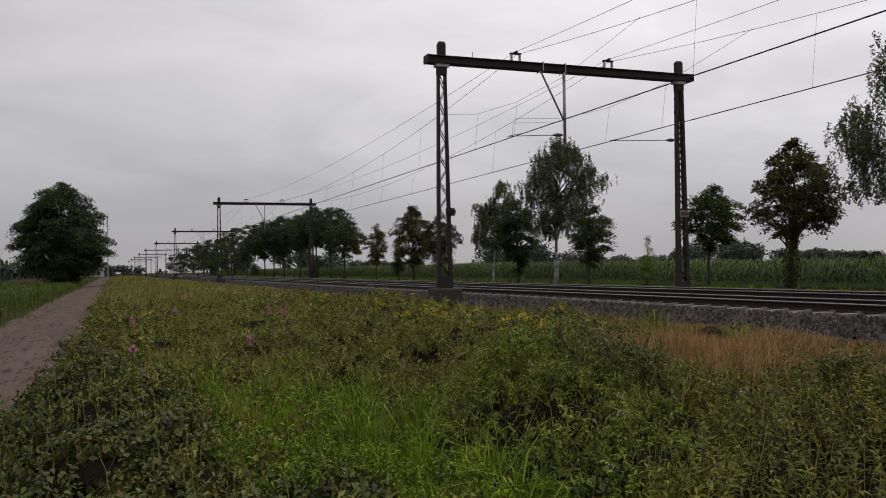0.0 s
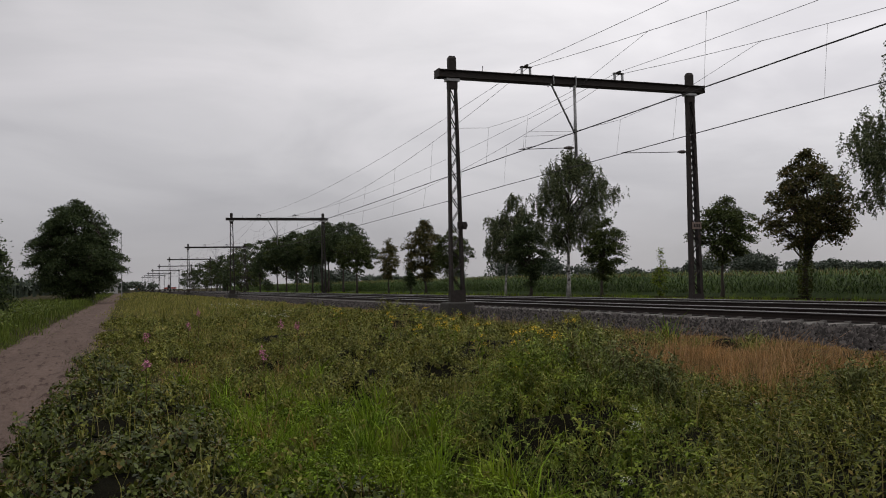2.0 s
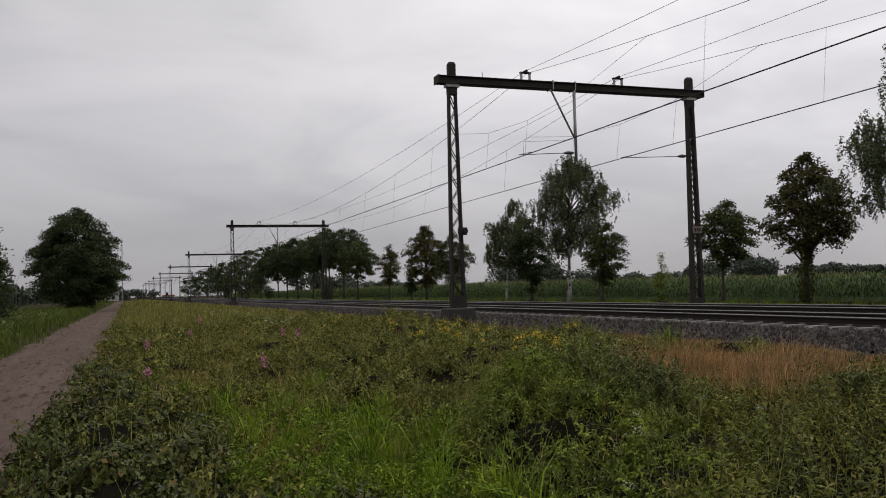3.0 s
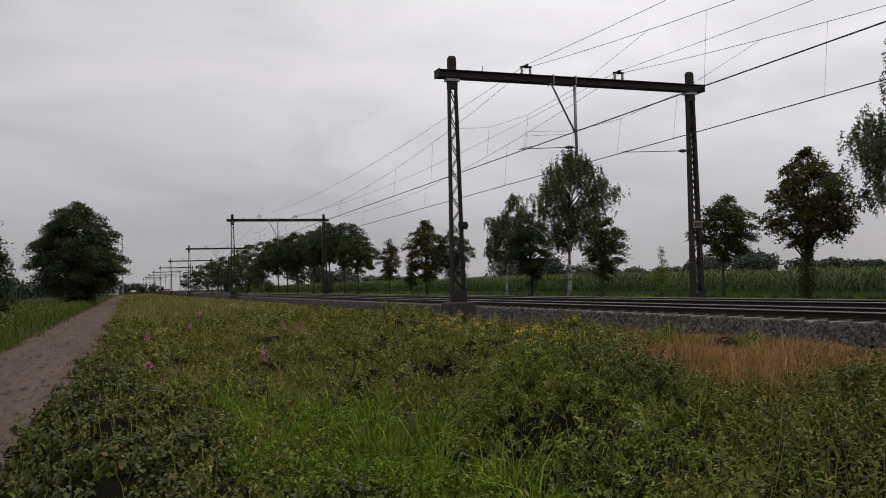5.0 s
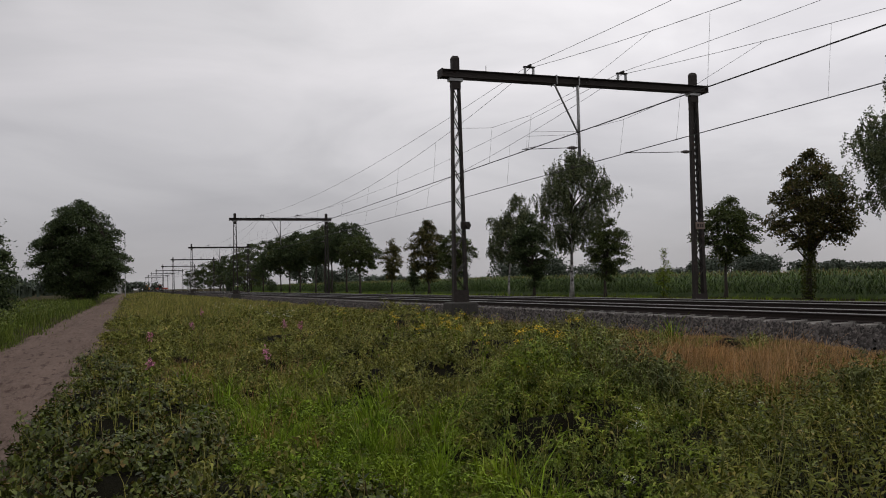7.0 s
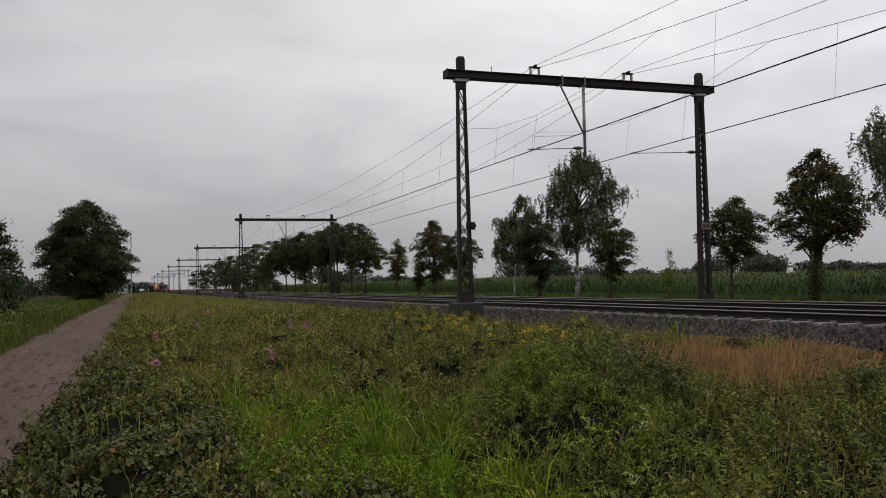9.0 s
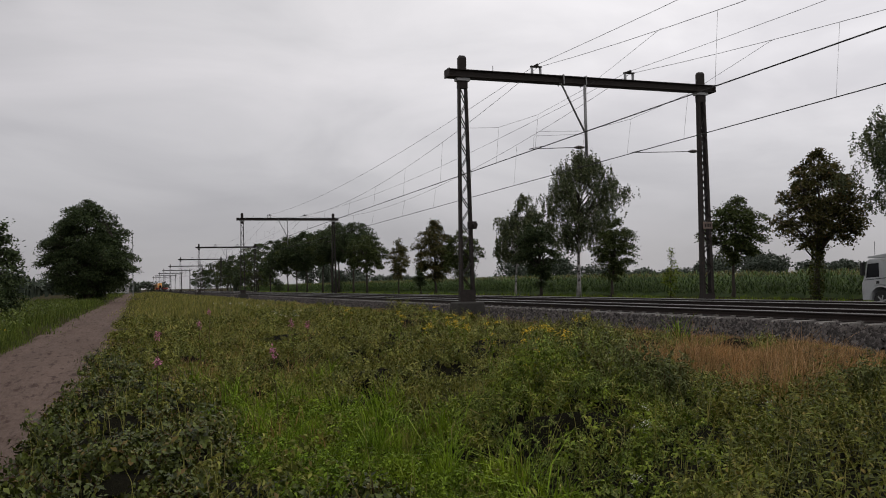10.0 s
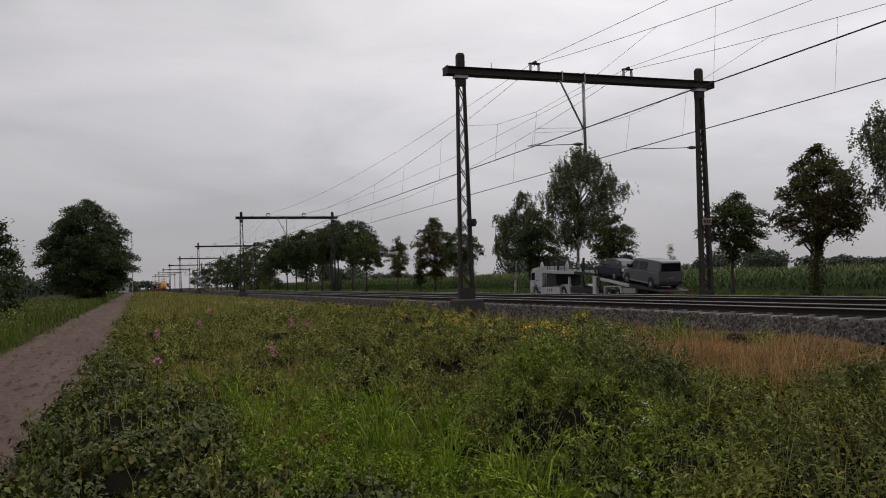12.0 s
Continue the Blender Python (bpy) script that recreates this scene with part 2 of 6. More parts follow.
def leaves(rng, at, length, width, droop=0.0, flat=0.5, outward=None):
    """Folded leaves of two quads at the points given: verts and faces."""
    n = len(at)
    d = rng.normal(size=(n, 3))
    if outward is not None:
        d = d * 0.6 + outward
    d[:, 2] = d[:, 2] * (1 - flat) - droop
    d = unit(d)
    s = unit(np.cross(d, rng.normal(size=(n, 3)) * (1 - flat) + np.array([0, 0, 1.0])))
    u = np.cross(s, d)
    L = (length * rng.uniform(0.6, 1.25, n))[:, None]
    W = (width * rng.uniform(0.7, 1.2, n))[:, None] * 0.5
    tip = at + d * L - u * L * rng.uniform(0.0, 0.35, (n, 1))
    mid = at + d * L * 0.45 + u * W * 0.1
    v = np.stack([at, mid + s * W + u * W * 0.35, tip, mid - s * W + u * W * 0.35, mid], axis=1).reshape(-1, 3)
    b = np.arange(n)[:, None] * 5
    f = np.concatenate([b + np.array([0, 1, 2, 4]), b + np.array([0, 4, 2, 3])], axis=0)
    return v, f


def skin(rng, at, way, length, width, folded=True):
    """Leaves that lie like scales on a leafy surface and face the way given, tips hanging a little."""
    n = len(at)
    up = unit(way + rng.normal(size=(n, 3)) * 0.42)
    d = rng.normal(size=(n, 3)) + np.array([0, 0, -0.5])
    d = unit(d - up * np.sum(d * up, axis=1, keepdims=True))
    s = np.cross(up, d)
    L = (length * rng.uniform(0.6, 1.3, n))[:, None]
    W = (width * rng.uniform(0.7, 1.2, n))[:, None] * 0.5
    tip = at + d * L - up * L * 0.25
    mid = at + d * L * 0.45 + up * L * 0.05
    i = np.arange(n)[:, None]
    if not folded:
        return np.stack([at, mid + s * W, tip, mid - s * W], 1).reshape(-1, 3), i * 4 + np.array([0, 1, 2, 3])
    v = np.stack([at, mid + s * W + up * W * 0.3, tip, mid - s * W + up * W * 0.3, mid], 1).reshape(-1, 3)
    return v, np.concatenate([i * 5 + np.array([0, 1, 2, 4]), i * 5 + np.array([0, 4, 2, 3])])


def cards(rng, at, length, width, droop=0.0, flat=0.5):
    """Simple four-cornered leaves for what stands further off."""
    n = len(at)
    d = rng.normal(size=(n, 3))
    d[:, 2] = d[:, 2] * (1 - flat) - droop
    d = unit(d)
    s = unit(np.cross(d, rng.normal(size=(n, 3)) * 0.6 + np.array([0, 0, 1.0])))
    L = (length * rng.uniform(0.6, 1.3, n))[:, None]
    W = (width * rng.uniform(0.7, 1.2, n))[:, None] * 0.5
    v = np.stack([at, at + d * L * 0.5 + s * W, at + d * L, at + d * L * 0.5 - s * W], axis=1).reshape(-1, 3)
    return v, np.arange(n)[:, None] * 4 + np.array([0, 1, 2, 3])


def blades(rng, at, height, width, lean=0.35, wind=(0.1, 0.0)):
    """Grass blades: a bent strip that ends in a point."""
    n = len(at)
    h = (height * rng.uniform(0.55, 1.2, n))[:, None] if np.isscalar(height) else (height * rng.uniform(0.7, 1.15, n))[:, None]
    a = rng.uniform(0, 2 * math.pi, n)
    bend = np.stack([np.cos(a), np.sin(a), np.zeros(n)], 1) * rng.uniform(0.05, 1.0, (n, 1)) * lean + np.array([*wind, 0])
    b = rng.uniform(0, math.pi, n)
    s = np.stack([np.cos(b), np.sin(b), np.zeros(n)], 1) * width * rng.uniform(0.6, 1.2, (n, 1)) * 0.5
    up = np.array([0, 0, 1.0])
    m = at + up * h * 0.55 + bend * h * 0.3
    t = at + up * h * (1 - 0.25 * np.linalg.norm(bend, axis=1, keepdims=True)) + bend * h
    v = np.stack([at - s, at + s, m + s * 0.75, m - s * 0.75, t], axis=1).reshape(-1, 3)
    i = np.arange(n)[:, None] * 5
    quads = i + np.array([0, 1, 2, 3])
    tips = i + np.array([3, 2, 4, 4])
    return v, np.concatenate([quads, tips[:, [0, 1, 2, 2]]], axis=0)


def stuff(name, pieces, mat, label, category, parent=None):
    """One object out of several (verts, faces) pieces."""
    vs, fs, n = [], [], 0
    for v, f in pieces:
        vs.append(v)
        fs.append(f + n)
        n += len(v)
    v, f = np.concatenate(vs), np.concatenate(fs)
    if f.shape[1] == 4 and (f[:, 2] == f[:, 3]).any():
        tri = f[:, 2] == f[:, 3]
        q, t3 = f[~tri], f[tri][:, :3]
        f = np.concatenate([q[:, [0, 1, 2]], q[:, [0, 2, 3]], t3])
    ob = part(name, sheet(name, v, f, mat), mat, parent)
    return tagged(ob, label, category, kind="stuff")


# ---------------------------------------------------------------- ground, dirt road, track bed
NEAR, FAR = 13.35, 17.35          # centre lines of the two tracks
RAIL = 0.91                       # height of the rail heads
PROFILE_X = [-400, -8, -4.2, -3.7, -3.4, -1.2, -0.9, 0.5, 1.8, 3.2, 6.0, 9.0, 10.2, 20.8, 23.5, 28.0, 35.0, 36, 39, 400]
PROFILE_Z = [0.1, 0.1, 0.12, 0.08, 0.0, 0.0, 0.06, 0.06, -0.12, 0.0, 0.22, 0.42, 0.50, 0.47, 0.12, 0.0, 0.0, 0.08, 0.12, 0.12]


def ground_z(x, y):
    """Height of the ground, for arrays."""
    z = np.interp(x, PROFILE_X, PROFILE_Z)
    rough = 0.035 * np.sin(x * 1.7 + 0.6 * np.sin(y * 0.8)) * np.sin(y * 1.1 + x * 0.5)
    open_land = np.clip(np.minimum(np.abs(x + 2.3) - 1.3, 1), 0, 1) * ((x < 10) | (x > 36))
    return z + rough * open_land


def grid(name, xs, ys, height, mat):
    X, Y = np.meshgrid(xs, ys, indexing="ij")
    v = np.stack([X, Y, height(X, Y)], -1).reshape(-1, 3)
    a, b = np.meshgrid(np.arange(len(xs) - 1), np.arange(len(ys) - 1), indexing="ij")
    i = (a * len(ys) + b).ravel()
    return sheet(name, v, np.stack([i, i + len(ys), i + len(ys) + 1, i + 1], 1), mat, smooth=True)


xs = np.unique(np.concatenate([np.array([-4000, -2000, -900, -400, -200, -100, -60, -30, -15]), np.arange(-9, 12, 0.3), np.array(PROFILE_X[13:]),
                               np.array([60, 100, 200, 900, 2000, 4000])]))
ys = np.unique(np.concatenate([np.array([-4000, -2000, -800, -300, -120, -60, -30, -15]), np.arange(-6, 40, 0.4), np.arange(40, 120, 4), np.array([150, 220, 350, 600, 1000, 2000, 4000])]))
tagged(part("ground", grid("ground", xs, ys, lambda x, y: ground_z(x, y) - 0.14 * ((x > -3.35) & (x < -0.78)), EARTH), EARTH),
       "overgrown meadow soil beside the railway", "ground", kind="structure")


def road_height(x, y):
    """Two wheel ruts, a worn middle ridge and lumps."""
    d = x + 2.03 + 0.10 * np.sin(y * 0.13)
    ruts = -0.055 * np.exp(-((np.abs(d) - 0.72) / 0.22) ** 2)
    grains = np.random.default_rng(77).normal(size=x.shape)
    for _ in range(2):
        grains = (grains + np.roll(grains, 1, 0) + np.roll(grains, -1, 0) + np.roll(grains, 1, 1) + np.roll(grains, -1, 1)) / 5
    lumps = 0.015 * np.sin(y * 0.9 + x * 1.3) + 0.006 * np.sin(y * 2.3 - x * 3)
    clods = 0.030 * grains * (0.5 + 0.5 * np.sin(y * 0.35 + 2 * x))
    return 0.035 + ruts + lumps + clods - 0.05 * np.clip((np.abs(d) - 1.12) / 0.25, 0, 1)


tagged(part("dirt_road", grid("dirt_road", np.linspace(-3.45, -0.68, 46), np.concatenate([np.arange(-30, 4, 2.0), np.arange(4, 30, 0.07), np.arange(30, 40, 0.2), np.arange(40, 130, 0.6), np.arange(130, 520, 15)]), road_height, DIRT), DIRT),
       "rutted brown sandy dirt road along the meadow", "dirt road", kind="structure")
tagged(part("road", grid("road", np.array([27.6, 30.2, 32.9]), np.array([-300.0, -50, 50, 150, 300, 600]), lambda x, y: 0.025 + 0 * x, ASPHALT), ASPHALT),
       "narrow grey asphalt road behind the railway", "road", kind="structure")
tagged(part("cross_road", Build().box(-30, 60, 398, 404, 0.08, 0.16).box(9.9, 21, 398, 404, 0.5, 0.84), ASPHALT),
       "grey asphalt road that crosses the railway", "road", kind="structure")

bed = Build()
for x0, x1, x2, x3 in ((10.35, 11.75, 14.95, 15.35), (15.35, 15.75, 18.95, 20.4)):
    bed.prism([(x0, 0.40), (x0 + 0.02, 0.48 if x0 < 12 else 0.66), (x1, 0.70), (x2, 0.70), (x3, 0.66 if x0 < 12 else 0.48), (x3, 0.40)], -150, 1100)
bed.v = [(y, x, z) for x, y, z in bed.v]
tagged(part("ballast_bed", bed, BED), "crushed-stone ballast bed under the tracks, near-black as shade between stones", "ballast", kind="structure")


def stones(rng, n, x0, x1, y0, y1, size):
    """Rough five-cornered stones over the shoulder of the bed."""
    x, y = rng.uniform(x0, x1, n), rng.uniform(y0, y1, n)
    z = np.interp(x, [10.2, 10.37, 11.75, 14.95, 15.35, 15.75, 18.95, 20.4], [0.44, 0.47, 0.69, 0.67, 0.64, 0.68, 0.68, 0.47])
    c = np.stack([x, y, z + size * rng.uniform(-0.25, 0.3, n)], 1)
    r = size * rng.uniform(0.5, 1.25, (n, 1, 1))
    octa = np.array([(1, 0.1, -0.25), (0, 1, -0.2), (-1, -0.1, -0.3), (0.1, -1, -0.3), (0.1, 0, 1.0), (0, 0.1, -0.7)][:5])
    v = octa[None] * (1 + rng.uniform(-0.45, 0.45, (n, 5, 3)))
    a = rng.uniform(0, 6.28, n)
    ca, sa = np.cos(a)[:, None], np.sin(a)[:, None]
    v = np.stack([v[..., 0] * ca - v[..., 1] * sa, v[..., 0] * sa + v[..., 1] * ca, v[..., 2] + rng.uniform(-0.9, 0.9, (n, 1)) * v[..., 0]], -1)
    v = (v * r * 0.62 + c[:, None]).reshape(-1, 3)
    f = np.array([(0, 1, 4), (1, 2, 4), (2, 3, 4), (3, 0, 4)])
    return v, (np.arange(n)[:, None, None] * 5 + f[None]).reshape(-1, 3)


rng = np.random.default_rng(11)
stuff("ballast_stones", [stones(rng, 15000, 10.15, 12.0, 6, 34, 0.080), stones(rng, 8000, 12.0, 15.4, 8, 34, 0.05),
                         stones(rng, 14000, 10.15, 12.2, 34, 90, 0.075), stones(rng, 4000, 10.1, 12.2, 90, 220, 0.12)],
      BALLAST, "loose grey crushed stones along the track", "gravel")


# ---------------------------------------------------------------- tracks
def rail_mesh(y0, y1):
    """Flat-bottomed rail: foot, web and rounded head."""
    half = [(0.070, 0.0), (0.070, 0.011), (0.022, 0.028), (0.009, 0.045), (0.009, 0.105), (0.034, 0.122), (0.035, 0.142)]
    outline = half + [(-x, z) for x, z in reversed(half)]
    b = Build().prism(outline, y0, y1)
    b.v = [(y, x, z) for x, y, z in b.v]
    return b


def railhead_mesh(y0, y1):
    b = Build().prism([(-0.035, 0.1425), (0.035, 0.1425), (0.033, 0.153), (0.024, 0.159), (-0.024, 0.159), (-0.033, 0.153)], y0, y1)
    b.v = [(y, x, z) for x, y, z in b.v]
    return b


def sleeper_mesh():
    """Concrete sleeper, thick under the rails and slimmer in the middle, with sloped ends."""
    rings = []
    for x, w, z in ((-1.26, 0.20, -0.03), (-1.2, 0.24, 0.01), (-0.4, 0.24, 0.0), (-0.2, 0.2, -0.03), (0.2, 0.2, -0.03), (0.4, 0.24, 0.0), (1.2, 0.24, 0.01), (1.26, 0.20, -0.03)):
        rings.append([(x, -w / 2 - 0.02, -0.18), (x, w / 2 + 0.02, -0.18), (x, w / 2, z), (x, -w / 2, z)])
    b = Build().loft(rings)
    for s in (-1, 1):
        for e in (-0.095, 0.095):
            b.box(s * 0.752 + e - 0.035, s * 0.752 + e + 0.035, -0.05, 0.05, 0.0, 0.035)
    return b.mesh("sleeper")


SLEEPER_MESH = sleeper_mesh()
SLEEPER_MESH.materials.append(SLEEPER)
RAIL_MESH, HEAD_MESH = rail_mesh(-150, 1100).mesh("rail"), railhead_mesh(-150, 1100).mesh("rail_head")
for name, x, label in (("railway_track", NEAR, "ballasted railway track with steel rails on concrete sleepers"), ("railway_track", FAR, "second railway track with steel rails on concrete sleepers")):
    track = thing(name, label, "railway track", "two parallel tracks", "structure", pose(x, 0, RAIL - 0.159))
    for s in (-0.7525, 0.7525):
        r = part("rail", RAIL_MESH, RUST, track, "rust-brown steel rail")
        r.location.x = s
        part("rail_head", HEAD_MESH, SHINE, r, "worn shiny rail head")
    for k in range(150):
        part("sleeper", SLEEPER_MESH, SLEEPER, track).location = (0, 6 + 0.6 * k, -0.008)
    more = Build()
    for k in range(60):
        more.box(-1.26, 1.26, 96.0 + 0.6 * k - 0.12, 96.0 + 0.6 * k + 0.12, -0.18, -0.004)
    tagged(part("sleepers", more, SLEEPER, track), kind="stuff")


# ---------------------------------------------------------------- overhead line
FIRST, SPAN = 27.69, 65.0
LEFT_MAST, RIGHT_MAST = 10.6, 20.23
BEAM_LOW, BEAM_TOP, MAST_TOP = 8.62, 8.88, 9.38
CONTACT, HUNG = 6.25, 9.16


def mast(parent, x, base, leg_w):
    """Tapered lattice mast: two channels with zigzag lacing, a foot plate and a head."""
    wide, slim, top = 0.52, 0.30, 8.55
    m = new("mast")
    m.parent = parent
    m.location = (x, 0, 0)
    for s in (-1, 1):
        leg = Build()
        leg.loft([[(s * wide / 2, -0.10, base), (s * wide / 2, 0.10, base), (s * (wide / 2 - leg_w), 0.10, base), (s * (wide / 2 - leg_w), -0.10, base)],
                  [(s * slim / 2, -0.09, top), (s * slim / 2, 0.09, top), (s * (slim / 2 - 0.72 * leg_w), 0.09, top), (s * (slim / 2 - 0.72 * leg_w), -0.09, top)]])
        part("leg", leg, STEEL, m)
    n = 15
    z0, z1 = base + 0.42, top - 0.35
    for face in (-0.085, 0.085):
        for i in range(n):
            za, zb = z0 + (z1 - z0) * i / n, z0 + (z1 - z0) * (i + 1) / n
            wa, wb = [(wide + (slim - wide) * (z - base) / (top - base)) / 2 - 0.06 for z in (za, zb)]
            s = 1 if i % 2 else -1
            part("lacing_bar", Build().bar((-s * wa, face, za), (s * wb, face, zb), 0.012, 0.075, up=(0, 1, 0.001)), STEEL, m)
    part("foot_plate", Build().box(-wide / 2 - 0.012, wide / 2 + 0.012, -0.112, 0.112, base, base + 0.40), STEEL, m)
    part("head_plate", Build().box(-slim / 2 - 0.012, slim / 2 + 0.012, -0.102, 0.102, top - 0.3, top + 0.1), STEEL, m)
    part("collar", Build().box(-0.24, 0.24, -0.14, 0.14, 8.50, 8.615), GALV, m, "pale galvanised collar under the beam", bevel=0.01)
    head = Build().loft([[(-0.13, -0.1, 8.6), (0.13, -0.1, 8.6), (0.13, 0.1, 8.6), (-0.13, 0.1, 8.6)],
                         [(-0.13, -0.1, 9.3), (0.13, -0.1, 9.3), (0.13, 0.1, 9.3), (-0.13, 0.1, 9.3)],
                         [(-0.09, -0.07, MAST_TOP), (0.09, -0.07, MAST_TOP), (0.09, 0.07, MAST_TOP), (-0.09, 0.07, MAST_TOP)]])
    part("mast_head", head, STEEL, m)
    foot = Build().loft([[(-0.50, -0.45, 0.2), (0.50, -0.45, 0.2), (0.50, 0.45, 0.2), (-0.50, 0.45, 0.2)],
                         [(-0.46, -0.42, base - 0.05), (0.46, -0.42, base - 0.05), (0.46, 0.42, base - 0.05), (-0.46, 0.42, base - 0.05)],
                         [(-0.42, -0.38, base), (0.42, -0.38, base), (0.42, 0.38, base), (-0.42, 0.38, base)]])
    part("foundation", foot, CONCRETE, m, "weathered grey concrete foundation block", bevel=0.015)
    return m


def insulator(parent, a, b, r):
    a, b = Vector(a), Vector(b)
    pts, radii = [], []
    for i in range(13):
        pts.append(a.lerp(b, i / 12))
        radii.append(r * (0.3 if i in (0, 12) else (1.0 if i % 2 else 0.7) * math.sin(math.pi * (0.1 + 0.8 * i / 12))))
    return part("insulator", Build().tube(pts, radii, 10), INSUL, parent, "dark ribbed insulator")


def portal():
    p = thing("catenary_portal", "dark steel lattice portal carrying the overhead line", "catenary portal", "catenary portals", at=pose(0, FIRST, 0))
    left, right = mast(p, LEFT_MAST, 0.99, 0.09), mast(p, RIGHT_MAST, 0.62, 0.13)
    for side in (-1, 1):
        # a channel section: web and two flanges in one outline
        out = [(0.1, BEAM_LOW), (0.21, BEAM_LOW), (0.21, BEAM_LOW + 0.025), (0.125, BEAM_LOW + 0.03), (0.125, BEAM_TOP - 0.03), (0.21, BEAM_TOP - 0.025), (0.21, BEAM_TOP), (0.1, BEAM_TOP)]
        part("beam", Build().prism([(side * y, z) for y, z in out], 10.08, 20.72), STEEL, p, "long dark steel cross beam")
    for x in (10.04, 20.722):
        part("beam_cap", Build().box(x, x + 0.038, -0.24, 0.24, BEAM_LOW - 0.01, BEAM_TOP + 0.01), STEEL, p)
    part("spike", Build().tube([(11.75, 0, BEAM_TOP), (11.75, 0, BEAM_TOP + 0.24)], 0.012, 5), STEEL, p)
    for x in (NEAR + 0.05, FAR - 0.2):
        b = Build().box(x - 0.19, x + 0.19, -0.10, 0.10, BEAM_TOP + 0.003, BEAM_TOP + 0.03)
        for s in (-0.16, 0.16):
            b.box(x + s - 0.025, x + s + 0.025, -0.05, 0.05, BEAM_TOP + 0.03, BEAM_TOP + 0.27)
        br = part("cable_bracket", b, GALV, p, "small grey cable support on the beam")
        part("clamp", Build().box(x - 0.21, x + 0.21, -0.06, 0.06, BEAM_TOP + 0.272, BEAM_TOP + 0.32).tube([(x, -0.12, HUNG + 0.06), (x, 0.12, HUNG + 0.06)], 0.05, 8), STEEL, br)
    post = part("drop_post", Build().tube([(15.31, 0, BEAM_LOW), (15.31, 0, 6.05)], 0.055, 10), GALV, p, "pale galvanised hanging post", smooth=True)
    part("brace", Build().tube([(14.30, 0, 8.66), (14.42, 0, 8.55), (15.25, 0, 6.95)], 0.035, 8), GALV, post, smooth=True)
    for x in (14.42, 15.31):
        hooks = Build()
        hooks.bar((x - 0.05, -0.225, BEAM_LOW - 0.04), (x - 0.05, -0.225, BEAM_TOP + 0.03), 0.03, 0.03, (1, 0, 0)).bar((x - 0.05, -0.24, BEAM_TOP + 0.02), (x - 0.05, 0.24, BEAM_TOP + 0.02), 0.03, 0.03)
        hooks.bar((x - 0.05, 0.225, BEAM_LOW - 0.04), (x - 0.05, 0.225, BEAM_TOP + 0.03), 0.03, 0.03, (1, 0, 0))
        part("clamp", hooks, GALV, post)
    for start, hold in ((15.25, NEAR - 0.13), (20.05, FAR - 0.0)):
        arm = part("steady_arm", Build().tube([(start - 0.42, 0, 6.36), (start - 1.0, 0, 6.33), (hold - 0.18, 0, CONTACT + 0.0)], 0.014, 6)
                   .tube([(hold - 0.18, 0, CONTACT), (hold + 0.35, 0, CONTACT + 0.12)], 0.010, 5), STEEL, p)
        insulator(arm, (start - 0.44, 0, 6.36), (start - 0.02, 0, 6.38), 0.075)
    part("stay_wire", Build().tube([(15.28, 0, 6.86), (NEAR - 0.1, 0, 6.72), (NEAR - 0.13, 0, CONTACT)], 0.005, 4), WIRE, p)
    return p, left, right


first_portal, left_mast, right_mast = portal()
for k in (-1, 1, 2, 3, 4, 5, 6, 7, 8):
    copy_thing(first_portal, pose(0, FIRST + SPAN * k, 0))
# what only the first portal carries
box = part("relay_box", Build().box(0.02, 0.33, -0.22, -0.115, 3.44, 3.70), STEEL, left_mast, "dark box with a round lamp on the mast", bevel=0.015)
part("lamp_tube", Build().tube([(0.24, -0.222, 3.57), (0.24, -0.32, 3.57)], 0.085, 12), STEEL, box)
plate = part("number_plate", Build().box(-0.17, 0.24, -0.135, -0.118, 3.45, 3.71), SIGN, right_mast, "faded reddish plate with worn marks", bevel=0.004)
part("marks", Build().box(-0.10, -0.03, -0.139, -0.1352, 3.52, 3.64).box(0.01, 0.08, -0.139, -0.1352, 3.52, 3.64).box(0.11, 0.17, -0.139, -0.1352, 3.52, 3.64), STEEL, plate)


def sag(y, deep):
    """Height of a cable hung from every portal."""
    d = ((y - FIRST) / SPAN) % 1.0
    return HUNG - 4 * deep * d * (1 - d)


def line(name, x, heights, radius, label, ys):
    w = Build().tube([(x, y, heights(y)) for y in ys], radius, 5)
    return tagged(part(name, w, WIRE), label, "overhead wire", "overhead wires")


